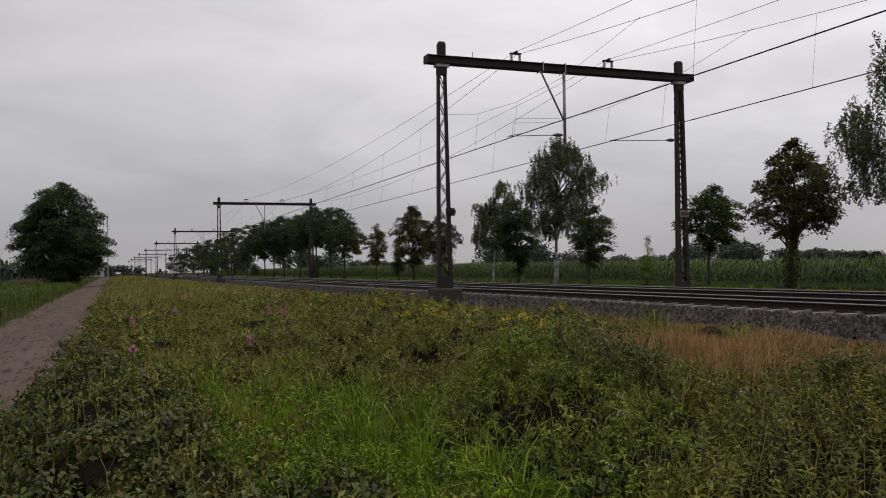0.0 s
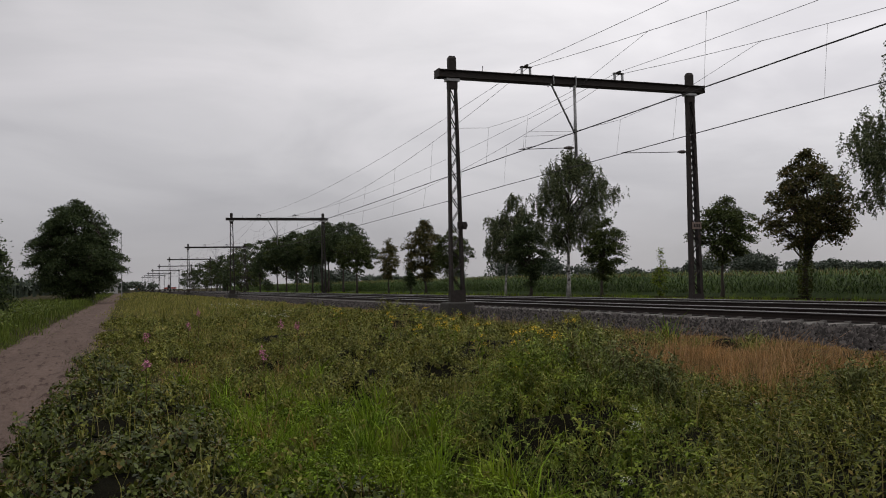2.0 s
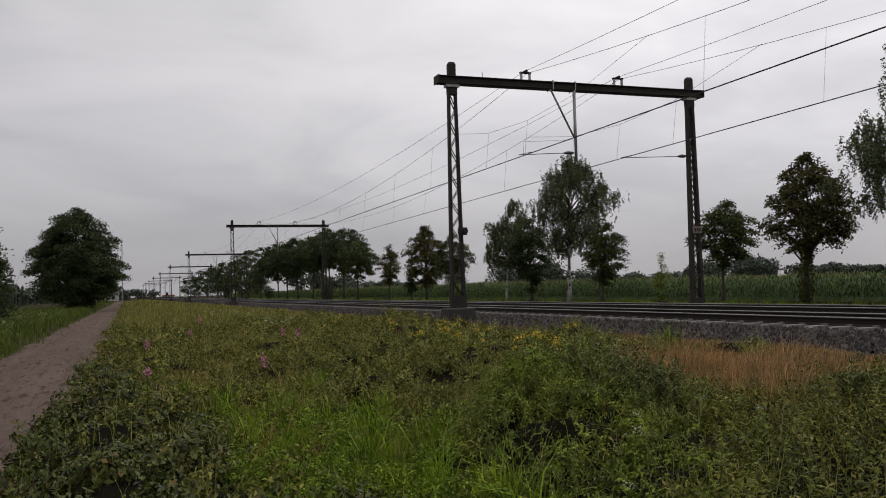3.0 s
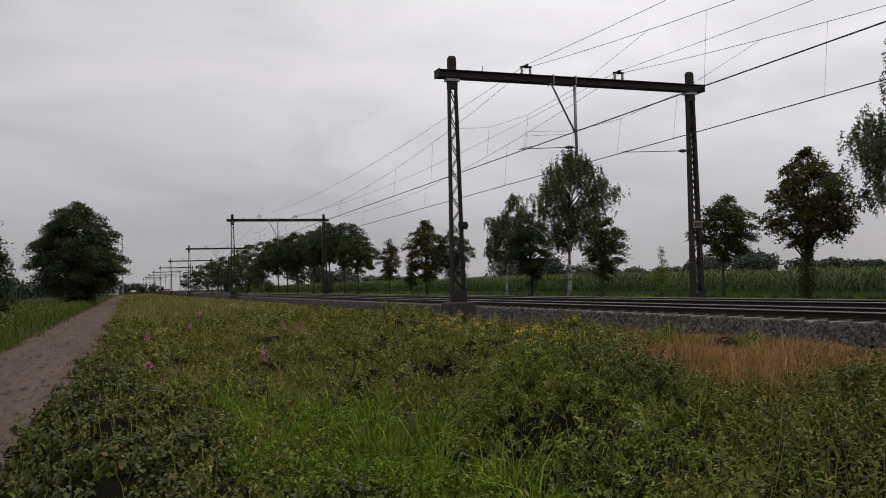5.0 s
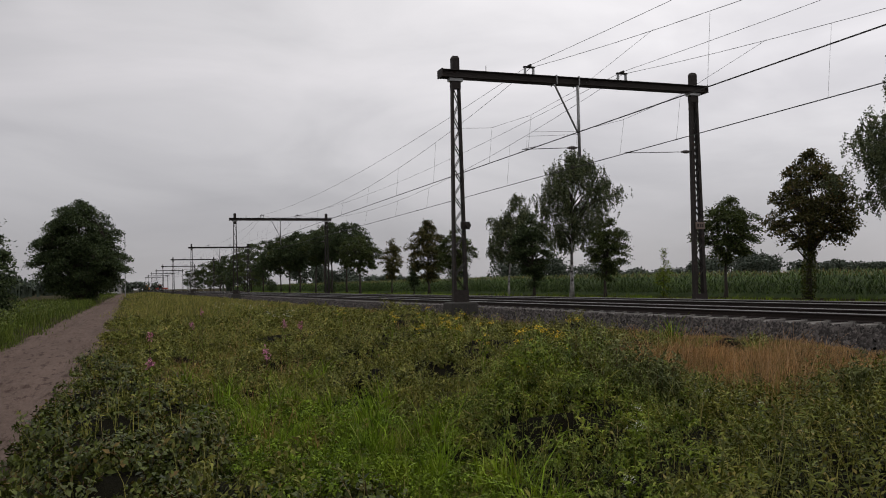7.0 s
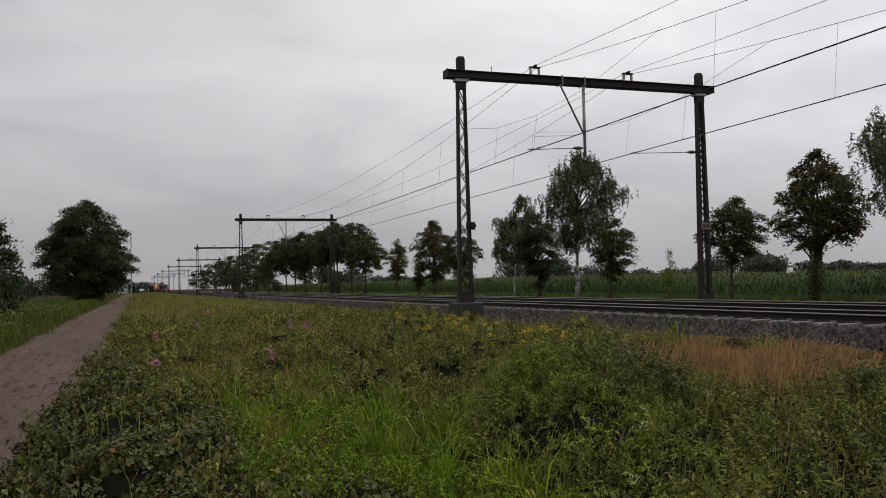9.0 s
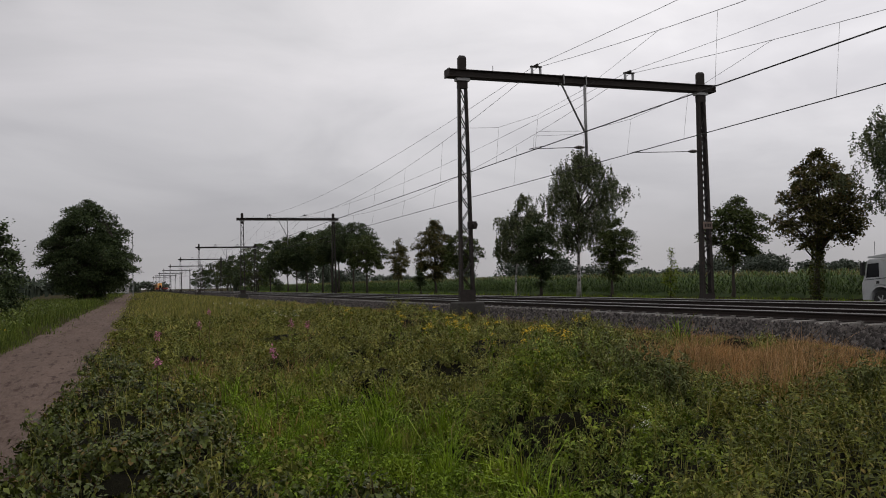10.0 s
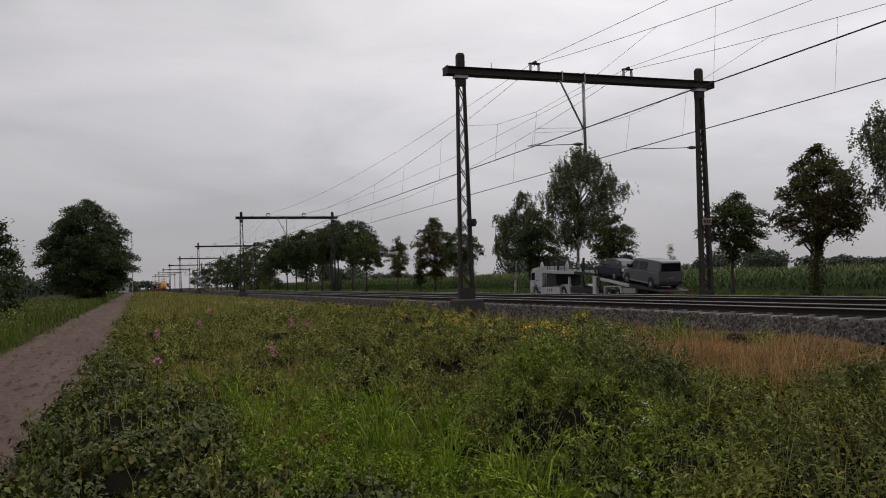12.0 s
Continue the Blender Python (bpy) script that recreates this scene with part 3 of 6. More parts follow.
dense = [FIRST - SPAN + SPAN * k / 24 for k in range(24 * 4 + 1)]
sparse = [FIRST + SPAN * 3 + SPAN * k / 10 for k in range(1, 51)]
for x in (NEAR + 0.05, FAR - 0.2):
    tail = 0.12 if x < 15 else 0.18
    contact = CONTACT if x < 15 else CONTACT - 0.08
    line("feeder_cable", x - 0.06, lambda y: sag(y, 0.8) + 0.05, 0.0075, "dark feeder cable hung between the portals", dense + sparse)
    carrier = thing("catenary_wire", "dark carrying wire with thin droppers above the track", "overhead wire", "overhead wires")
    part("carrier", Build().tube([(x + 0.06, y, sag(y, 1.95)) for y in dense + sparse], 0.0078, 5), WIRE, carrier)
    for k in range(-1, 8):
        c = FIRST + SPAN * k
        bridle = [(x, c + d, z) for d, z in ((-7.7, sag(c + 7.7, 1.95)), (-3.5, 7.64), (0, 7.47), (3.5, 7.64), (7.7, sag(c + 7.7, 1.95)))]
        part("bridle_wire", Build().tube(bridle, 0.006, 4), WIRE, carrier)
        if k < 5:
            hung = [(-3.5, 7.64), (0, 7.47), (3.5, 7.64)] + [(d, sag(c + d, 1.95)) for d in (10.1, 16.0, 22.0, 28.5, 36.5, 43.0, 49.0, 54.9)]
            for d, z in hung:
                part("dropper", Build().tube([(x + 0.03, c + d, z), (x - tail, c + d, contact)], 0.0045, 4), WIRE, carrier)
    for s in (-0.024, 0.024):
        line("contact_wire", x - tail + s, lambda y: contact, 0.009, "straight dark contact wire above the track", dense + sparse)


# ---------------------------------------------------------------- trees
def tree(name, label, x, y, profile, leaf, bark, size, count, seed, group="", weeping=False, shift=(0.0, 0.0), spray=0.26, clusters=170, boughs=30,
         trunk_r=0.15, stems=1, dense=0.3, ivy=0.0):
    """Tapered trunk, curved boughs, twigs, and a crown of leafy sprays that fills an uneven outline of (height, radius) pairs."""
    rng = np.random.default_rng(seed)
    z0 = float(np.interp(x, PROFILE_X, PROFILE_Z))
    t = thing(name, label, "tree", group, at=pose(x, y, z0 - 0.05))
    zs, rs = [p[0] for p in profile], [p[1] for p in profile]
    low, high = zs[0], zs[-1]
    phase = rng.uniform(0, 6.28, 6)

    def axis(z):
        u = z / high
        return np.stack([shift[0] * u ** 1.4 + 0.012 * high * np.sin(4 * u + phase[0]) * u, shift[1] * u ** 1.4 + 0.012 * high * np.sin(5 * u + phase[1]) * u, z], -1)

    wood, arms = Build(), Build()
    for st in range(stems):
        off = np.array([0, 0, 0]) if stems == 1 else np.array([rng.normal() * 0.35, rng.normal() * 0.5, 0])
        up = np.linspace(0, 0.93 * high, 10)
        line_up = axis(up) + off * np.clip(1 - up / high, 0.2, 1)[:, None] + rng.normal(size=(10, 3)) * np.array([0.25, 0.25, 0]) * trunk_r * (up > 0)[:, None]
        wood.tube(line_up, [trunk_r * (1.35 if i == 0 else 1.05 - 0.93 * (i / 9) ** 0.8) for i in range(10)], 9)
    part("trunk", wood, bark, t, smooth=True)
    # where the leafy sprays sit
    z = rng.uniform(low, high, clusters * 6)
    r = np.interp(z, zs, rs)
    keep = rng.uniform(size=len(z)) < (r / max(rs)) ** 1.6 + 0.06
    z, r = z[keep][:clusters], r[keep][:clusters]
    a = rng.uniform(0, 6.28, len(z))
    lobes = 1 + (0.13 if weeping else 0.07) * np.sin(2 * a + phase[2] + 0.9 * z) + (0.13 if weeping else 0.07) * np.sin(3 * a + phase[3] - 1.1 * z) + 0.09 * np.sin(5 * a + phase[4] + 2.0 * z)
    rho = rng.uniform(dense * dense, 1, len(z)) ** 0.5
    out = np.stack([np.cos(a), np.sin(a), np.zeros(len(z))], 1)
    mid = axis(z) + out * (np.maximum(r - spray * 1.35, 0.05) * rho * lobes)[:, None]
    # boughs from the trunk, then twigs from the nearest bough
    joints = []
    for i in np.argsort(-rho * r)[:boughs] if not weeping else range(min(boughs, len(z))):
        d = float(np.hypot(*(mid[i] - axis(z[i]))[:2]))
        foot = axis(np.array(max(0.55 * low, min(z[i] - 0.75 * d, 0.85 * high))))
        pts = [foot * (1 - u) + mid[i] * u + np.array([0, 0, (0.16 if not weeping else 0.3) * d * math.sin(math.pi * u)]) + rng.normal(size=3) * 0.03 * d * (0 < u < 1) for u in (0, 0.25, 0.5, 0.75, 1)]
        arms.tube(pts, [trunk_r * w for w in (0.34, 0.26, 0.19, 0.12, 0.05)], 5)
        joints += pts[1:4]
    joints = np.array(joints)
    for c in mid[:260]:
        j = joints[np.argmin(np.sum((joints - c) ** 2, 1) + 3.0 * np.clip(joints[:, 2] - c[2], 0, None) ** 2)]
        arms.tube([j, j * 0.5 + c * 0.5 + np.array([0, 0, 0.08 * np.linalg.norm(c - j)]), c], [trunk_r * 0.10, trunk_r * 0.07, trunk_r * 0.03], 3, caps=False)
    part("branchwork", arms, BARK, t, smooth=True)
    per = max(6, count // len(mid))
    n = per * len(mid)
    own = np.repeat(np.arange(len(mid)), per)
    if weeping:
        k = 9
        strand = rng.integers(0, k, n)
        foot = rng.normal(size=(len(mid), k, 3)) * spray * np.array([1.0, 1.0, 0.6])
        long = np.clip(rng.uniform(0.35, 1.0, (len(mid), k)) * weeping, 0, np.maximum(0.25, mid[:, 2] - low)[:, None])
        sway = rng.normal(size=(len(mid), k, 3)) * 0.12
        u = rng.uniform(0, 1, n)
        drop = (u * long[own, strand])[:, None]
        at = mid[own] + foot[own, strand] + sway[own, strand] * drop + np.array([0.05, -0.03, -1.0]) * drop + rng.normal(size=(n, 3)) * 0.045
        v, f = cards(rng, at, size, size * 0.55, droop=0.9, flat=0.35)
    else:
        side = np.stack([-out[:, 1], out[:, 0], np.zeros(len(out))], 1)
        scale = (spray * rng.uniform(0.65, 1.3, len(mid)))[own]
        q = rng.normal(size=(n, 3)).clip(-1.9, 1.9)
        at = mid[own] + (out[own] * q[:, :1] + side[own] * q[:, 1:2] * 0.85) * scale[:, None]
        at[:, 2] += (q[:, 2] * 0.40 - 0.30 * q[:, 0]) * scale
        v, f = cards(rng, at, size, size * 0.8, droop=0.35, flat=0.4)
    part("crown", sheet("crown", v, f, leaf), leaf, t)
    if ivy:
        u = rng.uniform(0.3, ivy, 2600)
        b = rng.uniform(0, 6.28, 2600)
        w = trunk_r * (1.1 + 0.9 * np.sin(math.pi * (u / ivy) ** 0.8) + 0.25 * np.sin(5 * u + 2 * b))
        v, f = cards(rng, axis(u) + np.stack([np.cos(b) * w, np.sin(b) * w, 0 * b], 1), 0.11, 0.09, droop=0.4, flat=0.3)
        part("ivy", sheet("ivy", v, f, BRAMBLE), BRAMBLE, t, "dark ivy round the trunk")
    return t


ROW = "roadside tree row"
tree("maple_tree", "young maple with a thin trunk beside the maize", 36.85, 47.74, [(2.3, 0.25), (2.9, 1.3), (3.6, 2.1), (4.3, 2.4), (5.2, 2.1), (6.1, 1.6), (6.7, 0.8), (6.95, 0.15)], LINDEN, BARK, 0.15, 15000, 3, ROW,
     shift=(0.45, -0.25), spray=0.27, clusters=130, trunk_r=0.13)
tree("maple_tree", "broad maple with reddening top and ivy-clad trunk", 36.85, 40.25, [(2.8, 0.35), (3.4, 1.5), (4.2, 2.6), (5.3, 2.85), (6.4, 2.7), (7.2, 2.1), (7.9, 1.4), (8.5, 0.8), (9.0, 0.15)], MAPLE, BARK, 0.15, 23000, 4, ROW,
     shift=(0.45, -0.25), spray=0.25, clusters=250, trunk_r=0.19, boughs=40, ivy=3.8)
tree("birch_tree", "tall weeping birch at the road", 37.29, 32.2, [(4.9, 2.4), (6.5, 3.8), (8.2, 4.3), (9.4, 4.2), (10.5, 3.2), (11.6, 2.4), (12.9, 1.4), (13.6, 0.2)], BIRCHLEAF, BIRCH, 0.15, 52000, 5, ROW, weeping=1.5, spray=0.34, clusters=190, boughs=50, trunk_r=0.17)
tree("birch_tree", "tall weeping birch with a white trunk", 36.96, 69.0, [(4.2, 0.9), (5.5, 2.5), (7.0, 3.5), (8.7, 4.1), (10.5, 3.8), (12.0, 2.5), (12.9, 1.2), (13.5, 0.25)], BIRCHLEAF, BIRCH, 0.16, 52000, 6, ROW, weeping=1.5, spray=0.36, clusters=210, boughs=60,
     shift=(0.5, -0.3), trunk_r=0.19)
tree("birch_tree", "slender weeping birch beside the maize", 36.96, 82.50, [(3.9, 1.5), (5.0, 3.1), (6.3, 3.3), (7.5, 2.9), (8.8, 2.2), (10.0, 1.2), (10.7, 0.25)], BIRCHLEAF, BIRCH, 0.18, 27000, 7, ROW, weeping=1.3, spray=0.32, clusters=120, boughs=40,
     shift=(0.7, -0.5), trunk_r=0.12)
tree("lime_tree", "dark rounded lime tree beside the birches", 36.63, 75.90, [(1.0, 0.3), (1.9, 0.8), (3.0, 1.8), (4.0, 2.4), (5.5, 2.4), (7.0, 1.5), (7.9, 0.3)], OAK, BARK, 0.17, 17000, 8, ROW, spray=0.30, clusters=130, trunk_r=0.15)
tree("lime_tree", "small dense lime tree beside the birches", 36.63, 62.70, [(0.9, 0.25), (1.6, 0.6), (2.5, 1.5), (3.4, 2.0), (4.5, 2.0), (5.6, 1.4), (6.2, 0.5), (6.5, 0.1)], LINDEN, BARK, 0.15, 14000, 9, ROW, shift=(0.5, -0.3), spray=0.26, clusters=120, trunk_r=0.13)
tree("sapling", "slender light green sapling", 36.85, 54.78, [(0.3, 0.3), (1.2, 0.75), (2.2, 0.7), (3.2, 0.4), (4.1, 0.06)], HERB, BARK, 0.11, 1500, 10, ROW, shift=(0.15, -0.1), spray=0.15, clusters=50, boughs=18, trunk_r=0.03)
tree("lime_tree", "rounded roadside lime tree", 36.85, 107.58, [(2.0, 0.5), (3.0, 2.0), (4.4, 3.1), (6.4, 3.2), (8.0, 2.3), (9.1, 1.0), (9.6, 0.2)], MAPLE, BARK, 0.21, 16000, 12, ROW, spray=0.36, clusters=140, trunk_r=0.17)
tree("lime_tree", "slim roadside lime tree", 36.85, 97.6, [(1.8, 0.4), (3.0, 1.9), (4.4, 2.6), (6.2, 2.3), (7.4, 1.2), (8.2, 0.2)], LINDEN, BARK, 0.20, 11000, 13, ROW, spray=0.32, clusters=100, trunk_r=0.14)
tree("lime_tree", "slim roadside lime tree", 36.85, 124.30, [(2.4, 0.4), (3.6, 1.5), (4.8, 1.9), (6.4, 1.6), (7.6, 0.7), (8.1, 0.1)], MAPLE, BARK, 0.21, 6500, 14, ROW, spray=0.30, clusters=70, trunk_r=0.12)
tree("young_hornbeam", "small dark upright tree", 36.85, 113.85, [(0.8, 0.3), (1.6, 0.9), (2.6, 1.05), (3.7, 0.7), (4.4, 0.1)], OAK, BARK, 0.2, 3200, 15, ROW, spray=0.24, clusters=50, boughs=14, trunk_r=0.09)
# the tall row: distance along the road, height, radius, lowest leaves
LOCUSTS = ((142.7, 10, 3.6, 3.6), (154.5, 13, 4.4, 5.2), (161.3, 13.3, 4.3, 6), (170.3, 13.2, 4.4, 5.8), (182, 13.4, 4.4, 6.2), (193.3, 13.8, 5.2, 5), (210, 13.6, 4.8, 5.8), (226.4, 14.3, 5.4, 5), (249, 15.2, 5.8, 4.6), (279, 15.2, 6.2, 1.6),
           (300, 14.6, 6.2, 1.6), (330, 14.6, 6.4, 1.6), (376, 15, 7, 1.6), (430, 14, 7.4, 1.6), (495, 13, 7.6, 1.6))
for i, (y, h, r, c) in enumerate(LOCUSTS):
    tree("locust_tree", "tall locust tree with a bare dark trunk in a dense row", 36.7 + 0.7 * math.sin(i * 2.1), y, [(c, 0.3 * r), (c + 0.10 * h, 0.85 * r), (c + 0.25 * h, 1.15 * r), (0.80 * h, 1.05 * r), (0.94 * h, 0.6 * r), (h, 0.1 * r)],
         OAK if i % 3 else LINDEN, BARK, 0.25 + 0.02 * i, 13000 if i < 8 else 6000, 30 + i, ROW, shift=(0.3 * math.sin(i * 1.7), 0.8 * math.sin(i * 2.9)), spray=0.10 * r, clusters=130 if i < 8 else 70, boughs=24, trunk_r=0.20)
for i, (y, h) in enumerate(((169, 3.0), (244, 3.6))):
    tree("roadside_shrub", "low dark shrub under the tall row", 37.6, y, [(0.1, 0.5), (0.35 * h, 0.5 * h), (0.7 * h, 0.45 * h), (h, 0.1)], OAK, BARK, 0.24, 2600, 60 + i, ROW, spray=0.3, clusters=40, boughs=12, trunk_r=0.07, stems=2)
tree("oak_tree", "large dense dark oak overhanging the dirt road", -5.7, 121, [(0.6, 1.8), (1.8, 4.6), (4.0, 6.1), (6.5, 6.3), (8.8, 5.3), (10.8, 3.9), (12.2, 2.4), (13.2, 0.6)], OAK, BARK, 0.23, 78000, 50, spray=0.52, clusters=420, boughs=60, trunk_r=0.42, dense=0.45)
tree("oak_tree", "dark oak further along the dirt road", -4.9, 165, [(1.6, 1.5), (3.5, 4.6), (6.0, 5.4), (8.5, 4.6), (10.6, 2.6), (12.0, 0.3)], OAK, BARK, 0.34, 16000, 51, spray=0.55, clusters=130, trunk_r=0.28)
tree("elder_shrub", "loose dark shrub on the road verge", -6.1, 46.5, [(0.2, 0.7), (1.2, 1.5), (2.4, 1.5), (3.4, 1.1), (4.3, 0.7), (5.0, 0.1)], OAK, BARK, 0.15, 6500, 52, stems=3, spray=0.24, clusters=80, trunk_r=0.05)
tree("elder_shrub", "low dark shrub on the road verge", -6.6, 43.5, [(0.1, 0.8), (1.0, 1.35), (2.0, 1.1), (2.9, 0.2)], OAK, BARK, 0.14, 5500, 53, stems=3, spray=0.24, clusters=60, boughs=14, trunk_r=0.05)


def woods(name, spots, label, seed, n, size):
    """Distant trees: rounded heads of many leaf clumps on short stems."""
    rng = np.random.default_rng(seed)
    pieces = []
    for x, y, h, r in spots:
        for _ in range(7):
            c = np.array([x, y, h * 0.55]) + rng.normal(size=3) * np.array([r, r, h * 0.16]) * 0.42
            p = c + unit(rng.normal(size=(n, 3))) * rng.uniform(0.1, 1, (n, 1)) ** 0.4 * np.array([r * 0.55, r * 0.55, h * 0.26])
            p[:, 2] = np.maximum(p[:, 2], 0.3)
            pieces.append(cards(rng, p, size, size * 0.9, 0.2, 0.3))
        trunk = np.array([(x, y, 0.1)]) + rng.normal(size=(24, 3)) * np.array([0.3 * r, 0.3 * r, 0.1])
        pieces.append(blades(rng, trunk, h * 0.5, 0.9, 0.1))
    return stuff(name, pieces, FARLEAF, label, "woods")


rng = np.random.default_rng(21)
spots = []
for a in np.arange(-0.02, 1.2, 0.0085):
    if rng.uniform() < 0.6:
        d = rng.uniform(330, 430)
        spots.append((d * math.sin(a) + 40, d * math.cos(a), rng.uniform(9, 14.5) * (0.8 + 0.3 * math.sin(a * 23)), rng.uniform(4, 7.0)))
woods("far_woods", spots, "distant rows of trees beyond the fields, leaf colour greyed for haze", 22, 120, 1.0)
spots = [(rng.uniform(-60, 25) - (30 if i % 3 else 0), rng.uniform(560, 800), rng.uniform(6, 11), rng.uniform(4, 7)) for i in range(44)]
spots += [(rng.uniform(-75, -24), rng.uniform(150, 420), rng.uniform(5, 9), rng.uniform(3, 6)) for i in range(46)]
woods("horizon_woods", spots, "distant trees along the horizon, leaf colour greyed for haze", 23, 36, 1.6)


# ---------------------------------------------------------------- meadow plants
# mounds of leafy growth: x, y, radius, height
BRAMBLE_MOUNDS = [(-0.30, 7.3, 0.62, 0.40), (-0.22, 8.8, 0.68, 0.48), (-0.28, 10.4, 0.66, 0.46), (-0.30, 12.0, 0.60, 0.42), (-0.35, 13.6, 0.60, 0.44), (-0.25, 15.6, 0.55, 0.36), (0.15, 5.6, 0.7, 0.36), (0.55, 6.6, 0.6, 0.38),
                  (0.9, 5.2, 0.75, 0.44), (0.45, 9.4, 0.6, 0.40), (0.35, 11.3, 0.6, 0.46), (1.45, 5.5, 0.6, 0.42), (1.9, 4.7, 0.7, 0.36), (0.5, 8.0, 0.5, 0.36), (0.45, 13.2, 0.5, 0.34), (-0.45, 18.0, 0.5, 0.3), (-0.55, 21.0, 0.5, 0.3)]
HERB_MOUNDS = [(4.75, 9.1, 0.9, 0.95), (4.15, 8, 0.8, 1.0), (3.65, 7.1, 0.7, 0.86), (5.3, 8.5, 0.8, 0.5), (3.1, 6.1, 0.7, 0.46), (4.5, 6.9, 0.8, 0.48), (3.5, 9, 0.6, 0.42), (2.3, 4.6, 0.7, 0.3), (3.9, 5.9, 0.7, 0.4), (2.9, 7.6, 0.45, 0.36),
               (3.4, 12.6, 0.8, 0.75), (4.4, 13.4, 0.9, 0.72), (5.4, 14.4, 0.8, 0.65), (4.4, 16.6, 1, 0.75), (5.9, 19.5, 1.2, 0.7), (7.4, 23.5, 1.4, 0.65), (6.4, 15.8, 0.9, 0.64), (2.6, 11.4, 0.6, 0.49), (6.9, 13.9, 0.5, 0.43),
               (2.9, 18, 0.9, 0.61), (4.2, 24, 1.3, 0.61), (1.7, 14, 0.6, 0.49), (8.9, 15.6, 0.55, 0.43), (7.9, 18.4, 0.8, 0.52), (9.2, 12, 0.45, 0.43)]
scatter = np.random.default_rng(43)
HERB_MOUNDS += [(float(x), float(y), float(r), float(h)) for x, y, r, h in zip(scatter.uniform(0.6, 8.6, 46), scatter.uniform(13, 42, 46), scatter.uniform(0.4, 0.9, 46), scatter.uniform(0.35, 0.7, 46))]
RANK_MOUNDS = [(5.3, 5.2, 1.2, 0.34), (6.3, 6.0, 1.1, 0.28), (4.3, 4.6, 0.9, 0.34), (6.6, 7.0, 0.7, 0.20), (5.6, 7.2, 0.8, 0.30), (3.6, 3.9, 0.9, 0.30), (7.6, 6.2, 0.8, 0.22), (4.9, 3.7, 1.0, 0.34)]


# smaller clumps of leafy plants scattered over the meadow
scatter = np.random.default_rng(41)
CLUMPS = [(float(x), float(y), float(r), float(h)) for x, y, r, h in zip(scatter.uniform(-0.6, 9.3, 420), 4.5 + 40 * scatter.uniform(0, 1, 420) ** 1.5, scatter.uniform(0.16, 0.6, 420), scatter.uniform(0.14, 0.42, 420))]
CLUMPS = [(x, y, r * (1 + y * 0.02), h * (0.5 if x > 8 else 1.0)) for x, y, r, h in CLUMPS if not (6.6 < x < 9.6 and 8.2 < y < 13.5 and h > 0.17)]


def mound(x, y, mounds):
    h = np.zeros_like(x)
    for cx, cy, r, top in mounds:
        h = np.maximum(h, top * np.exp(-(((x - cx) ** 2 + (y - cy) ** 2) / r ** 2) ** 1.3 * 0.8))
    return h


def lumpy(x, y):
    return 1 + 0.34 * np.sin(x * 5.3 + 1.7 * np.sin(y * 2.9)) * np.sin(y * 4.7 + x * 1.9) + 0.24 * np.sin(x * 12 + 2 * np.sin(y * 6)) * np.sin(y * 10 + x * 3)


def dryness(x, y):
    """Where the dry reddish grass grows: patches on the bank and along the ballast."""
    bank = np.exp(-((x - 7.7) / 1.7) ** 2 - ((y - 10.2) / 2.3) ** 2) * 1.15
    rim = 0.55 * np.exp(-((x - 9.95) / 0.5) ** 2)
    tuft = 0.75 * np.exp(-((x - 1.1) / 1.1) ** 2 - ((y - 16.5) / 4.0) ** 2) + 0.9 * np.exp(-((x + 0.8) / 0.5) ** 2 - ((y - 6.2) / 0.9) ** 2) + 0.8 * np.exp(-((x - 5.6) / 0.35) ** 2 - ((y - 15.0) / 0.8) ** 2)
    return bank + rim + tuft + 0.4 * np.sin(x * 2.9 + y * 0.7) * np.sin(y * 1.4 - x) - 0.35 * np.clip(np.sin(x * 4.3 + 1.5 * np.sin(y * 1.9)) * np.sin(y * 2.7 + x), 0, 1)


def freshness(x, y):
    """The damp bright green hollow."""
    return np.exp(-(((x - 1.75 - 0.06 * (y - 8)) / 0.95) ** 2) ** 1.5) * np.clip((16 - y) / 5, 0, 1)


def lumps(rng, n, per, box, mounds, r, tall_by=0.85, cut=0.08):
    """Leaf points on many small rounded tops that make up the mounds, with deep gaps between them, and the way outward."""
    x, y = rng.uniform(box[0], box[1], n), rng.uniform(box[2], box[3], n)
    h = mound(x, y, mounds)
    keep = h > cut * (0.4 + 1.6 * rng.uniform(size=n))
    x, y, h = x[keep], y[keep], h[keep]
    m = len(x)
    size = r * rng.uniform(0.6, 1.5, m)
    z = ground_z(x, y) + h * rng.uniform(0.30, 1.18, m) - size * 0.55
    d = unit(rng.normal(size=(m, per, 3)).reshape(-1, 3))
    d[:, 2] = np.where(d[:, 2] < -0.15, -d[:, 2], d[:, 2])
    reach = np.repeat(size, per)[:, None] * (0.62 + 0.45 * rng.uniform(0, 1, (m * per, 1)) ** 0.7)
    at = np.repeat(np.stack([x, y, z], 1), per, 0) + d * reach * np.array([1, 1, tall_by])
    at[:, 2] = np.maximum(at[:, 2], ground_z(at[:, 0], at[:, 1]) + 0.01)
    ok = at[:, 0] < 10.3
    return at[ok], d[ok]


